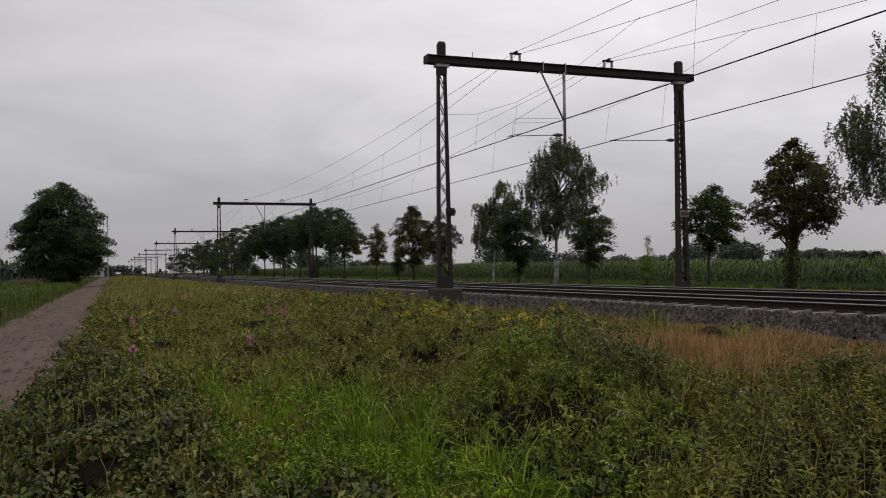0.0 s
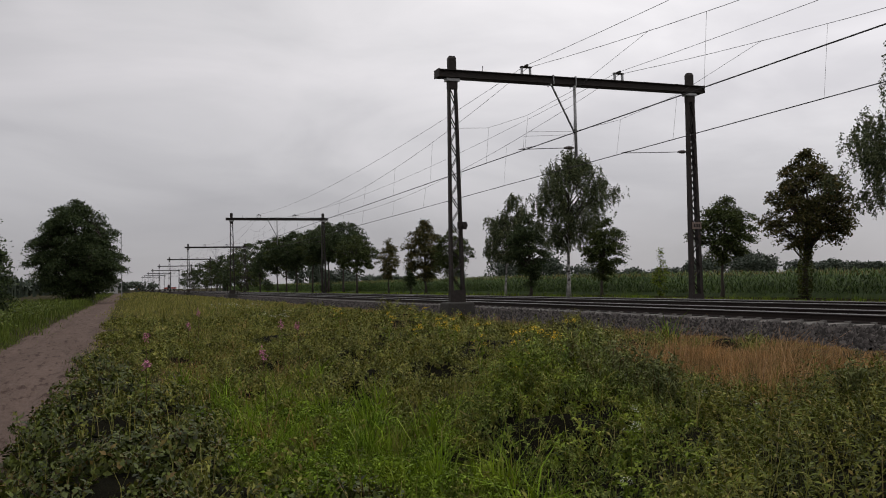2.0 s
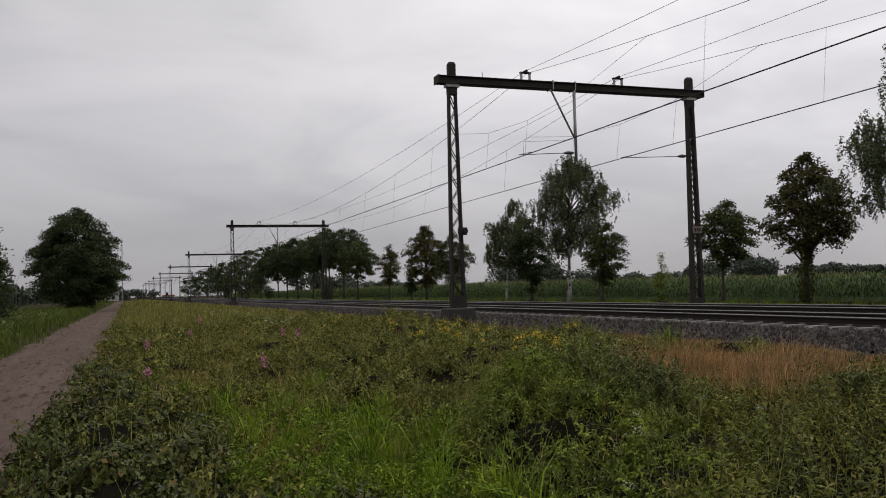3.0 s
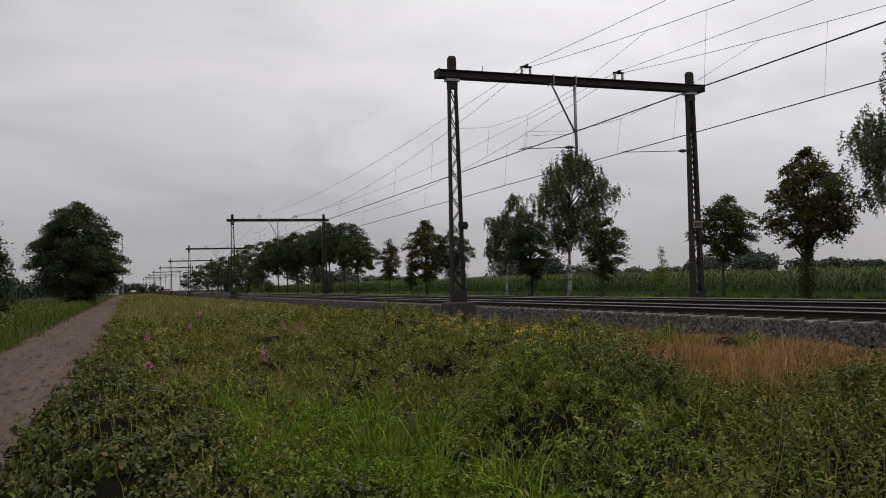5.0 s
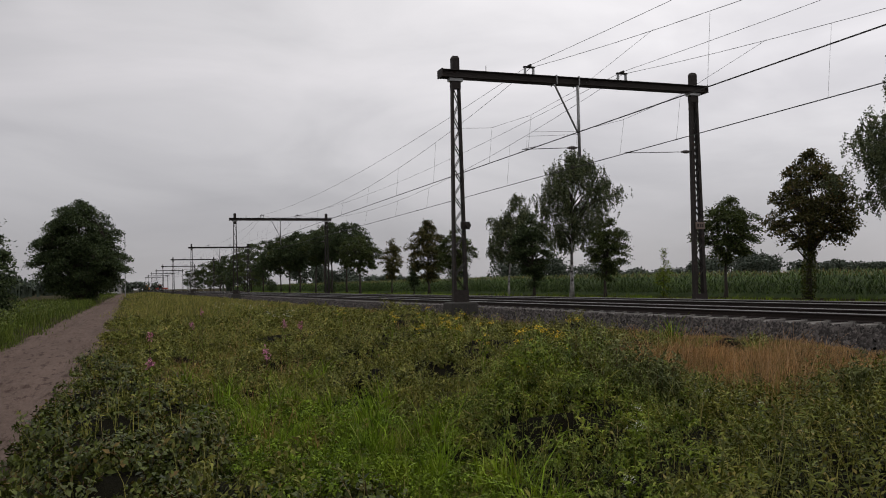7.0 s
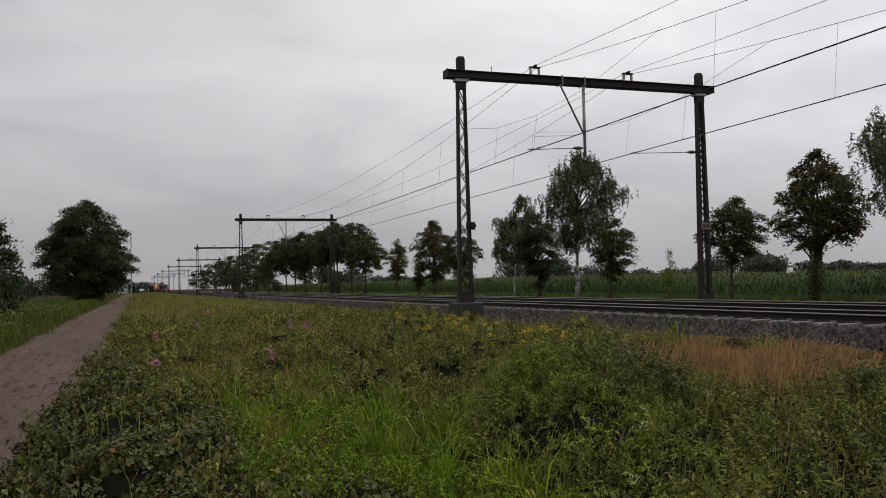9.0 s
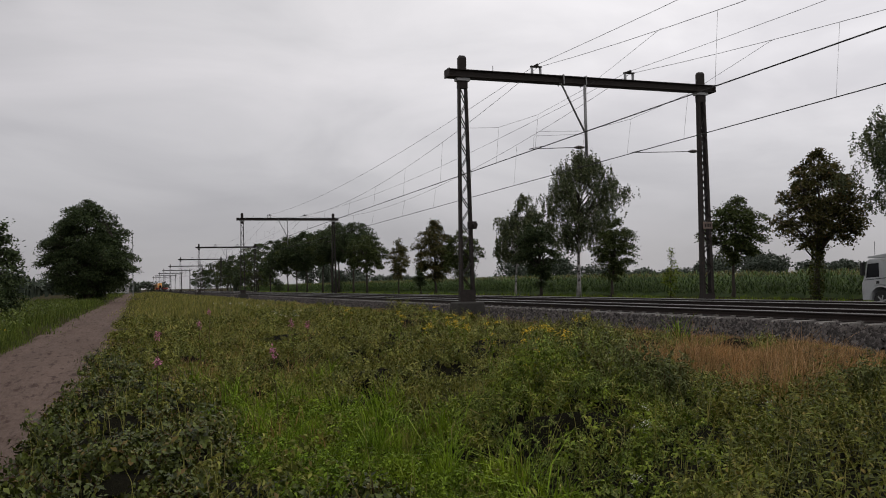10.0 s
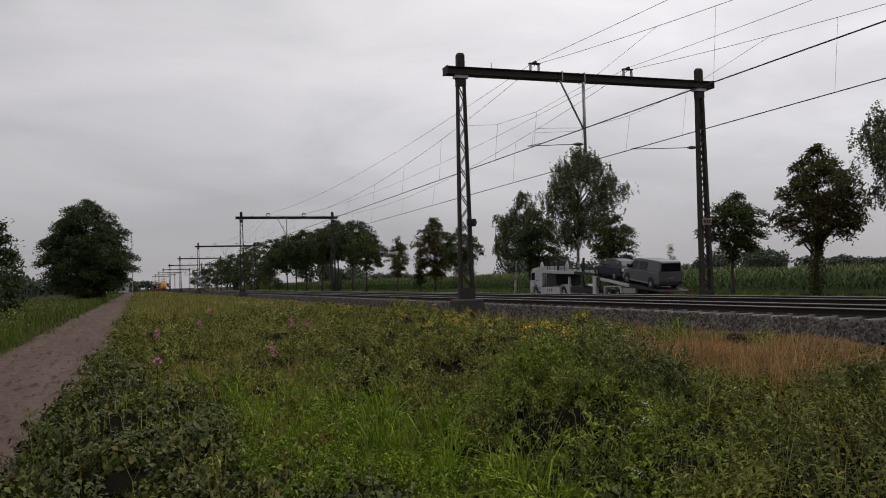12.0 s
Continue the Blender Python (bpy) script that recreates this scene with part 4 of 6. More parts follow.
def heads(rng, box, mounds, step, tall_by=1.1, cut=0.10):
    """Rounded leafy heads set side by side over the mounds, with dark clefts between them: centre, radius, height."""
    x, y = np.meshgrid(np.arange(box[0], box[1], step), np.arange(box[2], box[3], step * 0.87), indexing="ij")
    x = (x + 0.5 * step * (np.arange(x.shape[1]) % 2)[None]).ravel() + rng.normal(size=x.size) * step * 0.24
    y = y.ravel() + rng.normal(size=x.size) * step * 0.24
    h = mound(x, y, mounds)
    keep = h > cut * rng.uniform(0.5, 2.0, len(x))
    x, y, h = x[keep], y[keep], h[keep]
    r = step * rng.uniform(0.46, 0.78, len(x))
    rise = np.minimum(h, r * tall_by * rng.uniform(0.8, 1.4, len(x)))
    top = ground_z(x, y) + h * rng.uniform(0.50, 1.22, len(x))
    return np.stack([x, y, top - rise], 1), r, rise


def on_heads(rng, centre, r, rise, per_area):
    """Leaf points over the heads, and the way outward."""
    count = np.maximum(8, (per_area * 2 * math.pi * r * (r + rise) * 0.5)).astype(int)
    own = np.repeat(np.arange(len(r)), count)
    d = unit(rng.normal(size=(len(own), 3)))
    d[:, 2] = np.where(d[:, 2] < -0.25, -d[:, 2], d[:, 2])
    bumpy = 1 + 0.16 * np.sin(d[:, 0] * 5 + own) * np.sin(d[:, 1] * 6 + 2 * own) + 0.10 * np.sin(d[:, 2] * 9 + 3 * own)
    reach = bumpy * (0.70 + 0.36 * rng.uniform(0, 1, len(own)) ** 0.6)
    at = centre[own] + d * np.stack([r[own], r[own], rise[own]], 1) * reach[:, None]
    at[:, 2] = np.maximum(at[:, 2], ground_z(at[:, 0], at[:, 1]) + 0.01)
    ok = (at[:, 0] < 10.2) & (at[:, 0] > -1.02 - 0.22 * rng.uniform(size=len(at)) ** 3)
    return at[ok], d[ok]


def shoots(rng, foot, way, length, pairs, leaf, wide, bend=0.4, fall=0.0):
    """Leafy shoots: leaves set in turn along a bent stem, shorter to the tip; the stem a narrow strip."""
    n = len(foot)
    d = unit(way + rng.normal(size=(n, 3)) * 0.22)
    L = (length * rng.uniform(0.6, 1.25, n))[:, None]
    lean = rng.normal(size=(n, 3)) * bend * np.array([1, 1, 0.3])
    lean[:, 2] -= fall
    own = np.repeat(np.arange(n), pairs * 2)
    u = np.tile(np.repeat((np.arange(pairs) + 0.6) / pairs, 2), n)[:, None]
    at = foot[own] + d[own] * L[own] * u + lean[own] * L[own] * u ** 2
    along = unit(d[own] + 2 * lean[own] * u)
    turn = np.repeat(rng.uniform(0, 3.14, n), pairs * 2) + np.tile(np.arange(pairs * 2) * math.pi + np.arange(pairs * 2) // 2 * 1.3, n)
    side = unit(np.cross(along, np.stack([np.cos(turn), np.sin(turn), 0.2 + 0 * turn], 1)))
    out = unit(side + along * 0.55 + np.array([0, 0, -0.15]) + rng.normal(size=(len(own), 3)) * 0.2)
    over = unit(np.cross(out, np.cross(along + np.array([0, 0, 0.6]), out)))
    s = np.cross(out, over)
    ll = leaf * (1.15 - 0.6 * u) * rng.uniform(0.75, 1.25, (len(own), 1))
    ww = ll * wide * 0.5
    mid = at + out * ll * 0.45
    v = np.stack([at, mid + s * ww, at + out * ll - over * ll * 0.22, mid - s * ww], 1).reshape(-1, 3)
    f = np.arange(len(own))[:, None] * 4 + np.array([0, 1, 2, 3])
    w = unit(np.cross(d, rng.normal(size=(n, 3)))) * 0.0035
    half, tip = foot + d * L * 0.5 + lean * L * 0.25, foot + d * L + lean * L
    sv = np.stack([foot - w, foot + w, half + w, half - w, tip], 1).reshape(-1, 3)
    i = np.arange(n)[:, None] * 5
    return (v, f), (sv, np.concatenate([i + np.array([0, 1, 2, 3]), i + np.array([3, 2, 4, 4])]))


def turf(rng, n, box, want):
    """Foot points of grass blades that grow in tufts."""
    m = max(1, n // 11)
    x, y = rng.uniform(box[0], box[1], m), rng.uniform(box[2], box[3], m)
    patchy = 0.62 + 0.5 * np.sin(x * 2.1 + 2.2 * np.sin(y * 0.9)) * np.sin(y * 1.7 + 1.5 * np.sin(x * 1.3)) + 0.3 * np.sin(x * 5.3 + y * 1.1) * np.sin(y * 3.9 - x * 2)
    keep = rng.uniform(size=m) < want(x, y) * np.clip(patchy, 0.12, 1)
    wide = 0.035 + 0.0016 * (box[2] + box[3])
    x = np.repeat(x[keep], 11) + rng.normal(size=11 * keep.sum()) * wide
    y = np.repeat(y[keep], 11) + rng.normal(size=11 * keep.sum()) * wide
    ok = (x < 10.5) | (x > 20.8)
    x, y = x[ok], y[ok]
    return np.stack([x, y, ground_z(x, y) - 0.01], 1)


def clear_of_leaves(x, y):
    h = np.maximum(np.maximum(mound(x, y, BRAMBLE_MOUNDS), mound(x, y, HERB_MOUNDS)), mound(x, y, RANK_MOUNDS))
    return np.clip(1.1 - h / 0.26, 0.06, 1) * ((x > -0.76 + 0.10 * np.sin(y * 2.3)) | (x < -3.55 - 0.15 * np.sin(y * 1.7)))


def tall(rng, at, base, patch=0.35):
    tuft = 0.72 + 0.5 * np.abs(np.sin(np.floor(at[:, 0] * 4) * 12.9 + np.floor(at[:, 1] * 4) * 78.2))
    tuft = tuft * np.interp(at[:, 0], [-30, -3.9, -3.4, -1.1, -0.6, 0.4, 1.8, 7.0, 8.8, 9.8, 10.4, 21], [1, 1, 0.4, 0.25, 0.3, 0.5, 1, 1, 0.62, 0.38, 0.22, 1])
    return tuft * base * (1 + patch * np.sin(at[:, 0] * 1.3 + at[:, 1] * 0.37) * np.sin(at[:, 1] * 0.9 + at[:, 0] * 0.6)) * rng.uniform(0.75, 1.15, len(at))


# dark sheet added inside the thickets under the leaves; its near-black stands for shade
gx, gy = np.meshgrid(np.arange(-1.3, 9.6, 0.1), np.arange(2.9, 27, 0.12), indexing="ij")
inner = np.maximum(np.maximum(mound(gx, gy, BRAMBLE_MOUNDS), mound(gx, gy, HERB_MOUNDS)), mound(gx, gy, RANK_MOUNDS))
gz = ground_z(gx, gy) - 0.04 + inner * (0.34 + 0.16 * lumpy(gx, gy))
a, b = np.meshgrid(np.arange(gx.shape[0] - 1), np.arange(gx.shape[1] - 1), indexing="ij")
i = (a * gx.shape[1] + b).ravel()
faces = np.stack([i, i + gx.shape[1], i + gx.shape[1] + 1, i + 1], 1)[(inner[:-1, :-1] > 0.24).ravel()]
tagged(part("thicket_shade_sheet", sheet("thicket_shade_sheet", np.stack([gx, gy, gz], -1).reshape(-1, 3), faces, GAP_SHADE), GAP_SHADE), "near-black sheet standing in for shade inside the thickets", "thicket", kind="stuff")

rng = np.random.default_rng(5)
UP = np.array([0, 0, 1.0])


def bushes(rng, box, mounds, step, tall_by, rate, length, pairs, leaf, wide, fall):
    """Leafy shoots that grow outward from the heads of a thicket, over a thinner inner layer of leaves."""
    centre, r, rise = heads(rng, box, mounds, step, tall_by)
    inner, away = on_heads(rng, centre, r * 0.72, rise * 0.72, rate * 4.0)
    foot, way = on_heads(rng, centre, r * 0.62, rise * 0.66, rate)
    l, st = shoots(rng, foot, unit(way * np.array([1, 1, 0.6]) + UP * 0.55), length, pairs, leaf, wide, 0.22, fall)
    return [l, skin(rng, inner, away, leaf * 0.95, leaf * wide, folded=False)], st


pieces, stems = [], []
for box, step, leaf, rate, length in (((-1.0, 3.0, 3.9, 8.0), 0.50, 0.066, 130, 0.20), ((-1.0, 1.6, 8.0, 12.0), 0.55, 0.072, 100, 0.22), ((-1.0, 1.4, 12.0, 23.0), 0.60, 0.085, 64, 0.26)):
    l, st = bushes(rng, box, BRAMBLE_MOUNDS, step, 1.0, rate, length, 4, leaf, 0.66, 0.25)
    pieces += l
    stems.append(st)
x, y = rng.uniform(-1.0, 3.2, 240), rng.uniform(4.2, 17, 240)
STRAYS = [(float(a), float(b), 0.22, 0.22) for a, b in zip(x, y) if a < 0.4 + 0.9 * math.sin(b * 1.3) or b < 5.6]
at, way = lumps(rng, 1100, 44, (-1.0, 3.4, 4.0, 17), STRAYS, 0.12, 0.9)
pieces.append(skin(rng, at, way, 0.065, 0.045, folded=False))
stuff("bramble_thicket", pieces, BRAMBLE, "low dark green bramble thicket along the dirt road", "brambles")
stuff("bramble_canes", stems, STEM, "thin reddish canes arching out of the brambles", "brambles")

pieces, stems, feathers, field = [], [], [], []
for box, step, leaf, rate, length in (((1.4, 6.8, 3.5, 11.0), 0.50, 0.058, 130, 0.22), ((0.4, 9.8, 10.5, 18.0), 0.60, 0.074, 90, 0.28), ((0.4, 9.8, 17.7, 28.0), 0.80, 0.105, 42, 0.36), ((0.4, 9.5, 27.6, 46.0), 1.05, 0.15, 20, 0.5)):
    l, st = bushes(rng, box, HERB_MOUNDS, step, 1.2, rate, length, 6, leaf, 0.42, 0.15)
    (pieces if box[2] < 5 else field).extend(l)
    stems.append(st)
# feathery sprays that hang over the flank of the tall thicket
centre, r, rise = heads(rng, (2.4, 6.2, 5.2, 10.6), HERB_MOUNDS, 0.42, 1.2, 0.25)
foot, way = on_heads(rng, centre, r, rise, 55)
l, st = shoots(rng, foot, unit(way + UP * 0.4), 0.30, 10, 0.040, 0.28, 0.3, 0.75)
feathers.append(l), stems.append(st)
stuff("herb_thicket", pieces, HERB, "dense green nettle and herb growth in the meadow", "herbs")
FIELD_HERB = leafy("meadow herb leaves", (0.050, 0.061, 0.013), (0.215, 0.225, 0.052), thin=0.12, accent=(0.26, 0.18, 0.07))
stuff("field_herbs", field, FIELD_HERB, "lumpy olive green herb growth across the meadow", "herbs")
stuff("vetch_sprays", feathers, leafy("vetch leaves", (0.036, 0.058, 0.012), (0.205, 0.255, 0.060), thin=0.12), "feathery drooping vetch sprays over the thicket", "herbs")
stuff("herb_stems", stems, OLIVE, "thin stems of the meadow herbs", "herbs")

pieces = []
for n, per, box, size in ((1100, 24, (-0.8, 7.5, 4.0, 13.0), 0.062), (1700, 20, (-0.8, 9.3, 13.0, 26.0), 0.080), (1500, 20, (-0.8, 9.3, 26.0, 46.0), 0.12)):
    at, way = lumps(rng, n, per, box, CLUMPS, 0.10 if box[2] < 20 else 0.16, 1.2, cut=0.05)
    pieces.append(skin(rng, at, way, size, size * 0.42, folded=False))
stuff("meadow_herbs", pieces, FIELD_HERB, "mixed leafy herbs scattered in the meadow", "herbs")

# upright leafy herbs on the bank, in loose stands of unequal height
n = 2600
x, y = rng.uniform(2.9, 9.4, n), rng.uniform(2.9, 10.0, n)
stand = mound(x, y, RANK_MOUNDS) * 2.2 + 0.30 * np.sin(x * 3.1 + 1.3 * np.sin(y * 2.3)) * np.sin(y * 2.9 + x)
keep = (stand > 0.18 + 0.25 * rng.uniform(size=n)) & (dryness(x, y) < 0.8)
x, y, stand = x[keep], y[keep], np.clip(stand[keep], 0.2, 0.75)
olive_leaf = leafy("olive herb leaves", (0.017, 0.024, 0.004), (0.138, 0.158, 0.026), thin=0.15, accent=(0.28, 0.19, 0.06))
l, st = shoots(rng, np.stack([x, y, ground_z(x, y)], 1), np.tile(UP, (len(x), 1)), 0.18 + 0.55 * stand, 9, 0.088, 0.36, 0.22, 0.0)
stuff("rank_herbs", [l], olive_leaf, "upright olive green herbs on the bank", "herbs")
stuff("rank_stems", [st], OLIVE, "thin olive stems of the upright herbs", "herbs")

pieces = []
for n, box, h, w in ((60000, (-0.6, 4.6, 3.6, 11), 0.25, 0.0085), (40000, (-0.4, 4.8, 11, 24), 0.26, 0.012)):
    at = turf(rng, n, box, lambda x, y: freshness(x, y) * clear_of_leaves(x, y))
    pieces.append(blades(rng, at, tall(rng, at, h), w, 0.55, (0.06, 0.02)))
for cx, cy in ((2.45, 7.0), (2.7, 6.2), (2.2, 8.3), (2.5, 9.4), (2.9, 8.4), (2.35, 10.8), (1.9, 11.6), (2.6, 5.4), (1.2, 9.8), (1.3, 12.6), (3.0, 10.6), (0.9, 15.0), (2.8, 13.6), (9.1, 13.4)):
    q = np.stack([cx + rng.normal(size=70) * 0.10, cy + rng.normal(size=70) * 0.10], 1)
    at = np.stack([q[:, 0], q[:, 1], ground_z(q[:, 0], q[:, 1]) - 0.01], 1)
    pieces.append(blades(rng, at, rng.uniform(0.4, 0.72, 70), 0.015, 1.25, (-0.15, -0.25)))
stuff("fresh_grass", pieces, GRASS, "bright green tall grass in the damp hollow", "grass")

pieces = []


def meadow(x, y):
    return np.clip(1.05 - freshness(x, y) - 0.85 * dryness(x, y), 0.03, 1) * clear_of_leaves(x, y) * (x < 10.3) * (x * x + y * y > 0.5)


for n, box, h, w in ((50000, (-1.1, 9.0, 2.8, 10), 0.24, 0.008), (22000, (-1.0, 10.3, -12, 3.4), 0.30, 0.012), (90000, (-1.1, 10.3, 10, 24), 0.25, 0.011), (56000, (-1.1, 10.3, 24, 50), 0.34, 0.018), (30000, (-1.1, 10.3, 50, 130), 0.45, 0.045),
                     (7000, (-1.1, 10.2, 130, 390), 0.55, 0.14)):
    at = turf(rng, n, box, meadow)
    pieces.append(blades(rng, at, tall(rng, at, h), w, 0.6, (0.08, 0.02)))
stuff("meadow_grass", pieces, OLIVE, "uneven olive green meadow grass beside the railway", "grass")

pieces = []


def dry(x, y):
    return np.clip(dryness(x, y), 0.035, 1) * clear_of_leaves(x, y) * (x < 10.45)


for n, box, h, w in ((70000, (5.6, 10.5, 6.5, 17), 0.33, 0.0065), (40000, (-0.8, 10.5, 7, 34), 0.55, 0.007), (1800, (-1.2, 0.2, 5.0, 8.0), 0.4, 0.007), (14000, (7.5, 10.5, 17, 60), 0.35, 0.012)):
    at = turf(rng, n, box, dry)
    pieces.append(blades(rng, at, tall(rng, at, h), w, 0.75, (0.12, 0.0)))
stuff("dry_grass", pieces, DRY, "dry reddish brown grass on the bank", "grass")

pieces = []
for n, box, h, w in ((40000, (-9, -3.3, 9, 34), 0.40, 0.016), (22000, (-9, -3.3, 34, 120), 0.55, 0.035), (9000, (-30, -9, 20, 160), 0.6, 0.06), (5000, (-10, -3.4, 120, 390), 0.6, 0.1),
                     (9000, (-9, -3.5, -10, 9), 0.4, 0.014), (1500, (-3.6, -3.1, 9, 60), 0.12, 0.010), (1500, (-0.9, -0.55, 5, 60), 0.14, 0.010), (900, (-2.6, -2.0, 24, 90), 0.10, 0.02)):
    at = turf(rng, n, box, lambda x, y: 0.9 + 0 * x)
    pieces.append(blades(rng, at, tall(rng, at, h), w, 0.5, (0.05, 0.0)))
stuff("verge_grass", pieces, leafy("verge grass", (0.036, 0.055, 0.011), (0.13, 0.175, 0.032), thin=0.3, accent=(0.24, 0.22, 0.09)), "lush green grass on the verge of the dirt road", "grass")

scatter = np.random.default_rng(53)
VERGE_MOUNDS = [(float(x), float(y), float(r), float(h)) for x, y, r, h in zip(scatter.uniform(-9, -4.2, 60), scatter.uniform(17, 80, 60), scatter.uniform(0.7, 1.6, 60), scatter.uniform(0.35, 0.8, 60))]
l, st = bushes(rng, (-10, -3.7, 16, 82), VERGE_MOUNDS, 0.9, 1.2, 22, 0.45, 6, 0.14, 0.35, 0.1)
LUSH = leafy("lush verge leaves", (0.04, 0.06, 0.014), (0.13, 0.165, 0.038), thin=0.2, accent=(0.18, 0.17, 0.07))
stuff("verge_bushes", l, LUSH, "lush green leafy growth on the verge", "herbs")
at = turf(rng, 16000, (-9, -4.0, 16, 75), lambda x, y: 0.9 + 0 * x)
at[:, 2] += rng.uniform(0.15, 0.85, len(at)) * (0.6 + 0.5 * np.abs(np.sin(at[:, 0] * 1.7 + at[:, 1] * 0.6)))
stuff("verge_herbs", [cards(rng, at, 0.15, 0.07, droop=0.25, flat=0.3)], LUSH, "tall green herbs on the verge", "herbs")

# low bright plants in the hollow, and single long blades that stand out of the thickets
scatter = np.random.default_rng(47)
HOLLOW = [(float(x), float(y), 0.24, float(h)) for x, y, h in zip(scatter.uniform(0.9, 2.9, 170), 4.3 + 7.5 * scatter.uniform(0, 1, 170) ** 1.4, scatter.uniform(0.12, 0.30, 170))]
at, way = lumps(rng, 1500, 44, (0.7, 3.2, 4.0, 12.0), HOLLOW, 0.09, 1.0, cut=0.05)
stuff("hollow_herbs", [skin(rng, at, way, 0.042, 0.019, folded=False)], leafy("young leaves", (0.040, 0.066, 0.008), (0.22, 0.32, 0.030), thin=0.15), "low bright green leafy plants in the hollow", "herbs")
x, y = rng.uniform(-0.9, 8.6, 2600), 3.8 + 16 * rng.uniform(0, 1, 2600) ** 1.3
at = np.stack([x, y, ground_z(x, y)], 1)
lush = np.maximum(np.maximum(mound(x, y, BRAMBLE_MOUNDS), mound(x, y, HERB_MOUNDS)), mound(x, y, RANK_MOUNDS))
at, lush = at[lush > 0.12], lush[lush > 0.12]
stuff("stray_grass", [blades(rng, at, (lush + 0.22) * rng.uniform(0.85, 1.35, len(at)), 0.007, 0.7, (0.08, 0.0))], OLIVE, "single long grass blades among the herbs", "grass")

# strip between the tracks and the road
pieces = []
for n, box, h, w in ((9000, (20.9, 28.8, 12, 66), 0.25, 0.014), (6000, (20.9, 28.8, 66, 220), 0.35, 0.05), (9000, (34.3, 39.2, 12, 77), 0.3, 0.02), (6000, (34.3, 39.2, 77, 290), 0.4, 0.06)):
    at = turf(rng, n, box, lambda x, y: 0.9 + 0 * x)
    pieces.append(blades(rng, at, tall(rng, at, h), w, 0.6))
stuff("roadside_grass", pieces, GRASS, "short green grass along the asphalt road", "grass")


# ---------------------------------------------------------------- maize field
def maize(rng, x, y, h, scale=1.0):
    """Arching leaves on upright stalks, and tassels on top."""
    n, k = len(x), 7
    z0 = ground_z(x, y)
    u = (np.arange(k) + 0.5) / k
    px, py = np.repeat(x, k), np.repeat(y, k)
    hz = np.repeat(h, k) * np.tile(0.15 + 0.78 * u, n) * rng.uniform(0.93, 1.05, n * k)
    a = rng.uniform(0, 2 * math.pi, n * k)
    d = np.stack([np.cos(a), np.sin(a), np.zeros(n * k)], 1)
    s = np.stack([-np.sin(a), np.cos(a), np.zeros(n * k)], 1) * 0.035 * scale
    L = rng.uniform(0.45, 0.8, (n * k, 1)) * scale
    p0 = np.stack([px, py, np.repeat(z0, k) + hz], 1)
    up = np.array([0, 0, 1.0])
    p1 = p0 + d * L * 0.45 + up * L * rng.uniform(0.25, 0.5, (n * k, 1))
    p2 = p0 + d * L + up * L * rng.uniform(-0.35, 0.25, (n * k, 1))
    v = np.stack([p0 - s * 0.6, p0 + s * 0.6, p1 + s, p1 - s, p2], 1).reshape(-1, 3)
    i = np.arange(n * k)[:, None] * 5
    f = np.concatenate([i + np.array([0, 1, 2, 3]), i + np.array([3, 2, 4, 4])])
    top = np.stack([x, y, z0 + h * 0.9], 1)
    return (v, f), blades(rng, np.repeat(top, 2, 0), 0.32 * scale, 0.03 * scale, 0.8)


rng = np.random.default_rng(8)
leafage, tassels = [], []
for row, (x0, gap) in enumerate(((39.6, 0.17), (40.35, 0.18), (41.1, 0.21), (41.85, 0.25), (42.6, 0.3), (43.5, 0.35))):
    y = np.arange(20, 165, gap)
    y = y + rng.uniform(-0.06, 0.06, len(y))
    l, t = maize(rng, x0 + rng.normal(size=len(y)) * 0.08, y, 1.93 * np.interp(y, [40, 95], [0.88, 1.06]) * (1 + 0.04 * np.sin(y * 0.6) + 0.03 * np.sin(y * 2.1)) * rng.uniform(0.92, 1.06, len(y)))
    leafage.append(l), tassels.append(t)
y = np.arange(165, 360, 0.5)
for x0 in (39.7, 40.7, 41.9):
    l, t = maize(rng, x0 + 0 * y, y, 1.93 * rng.uniform(0.92, 1.06, len(y)), 1.7)
    leafage.append(l), tassels.append(t)
x, y = rng.uniform(44, 120, 5200), rng.uniform(15, 330, 5200)
l, t = maize(rng, x, y, 1.75 * rng.uniform(0.92, 1.06, len(y)), 1.2)
leafage.append(l), tassels.append(t)
stuff("maize_leaves", leafage, CORNLEAF, "tall green maize crop in the field", "maize")
stuff("maize_tassels", tassels, TASSEL, "pale yellow tassels on the maize crop", "maize")
canopy_sheet = grid("maize_canopy", np.array([41.3, 44, 48, 52, 60, 75, 95, 130, 180]), np.arange(10, 330, 4.0), lambda x, y: 1.6 + 0.12 * np.sin(x * 3.1) * np.sin(y * 2.3) - 1.7 * (x < 41.4), CORNLEAF)
tagged(part("maize_canopy", canopy_sheet, CORNLEAF), "dense green inner growth of the maize crop", "maize", kind="stuff")


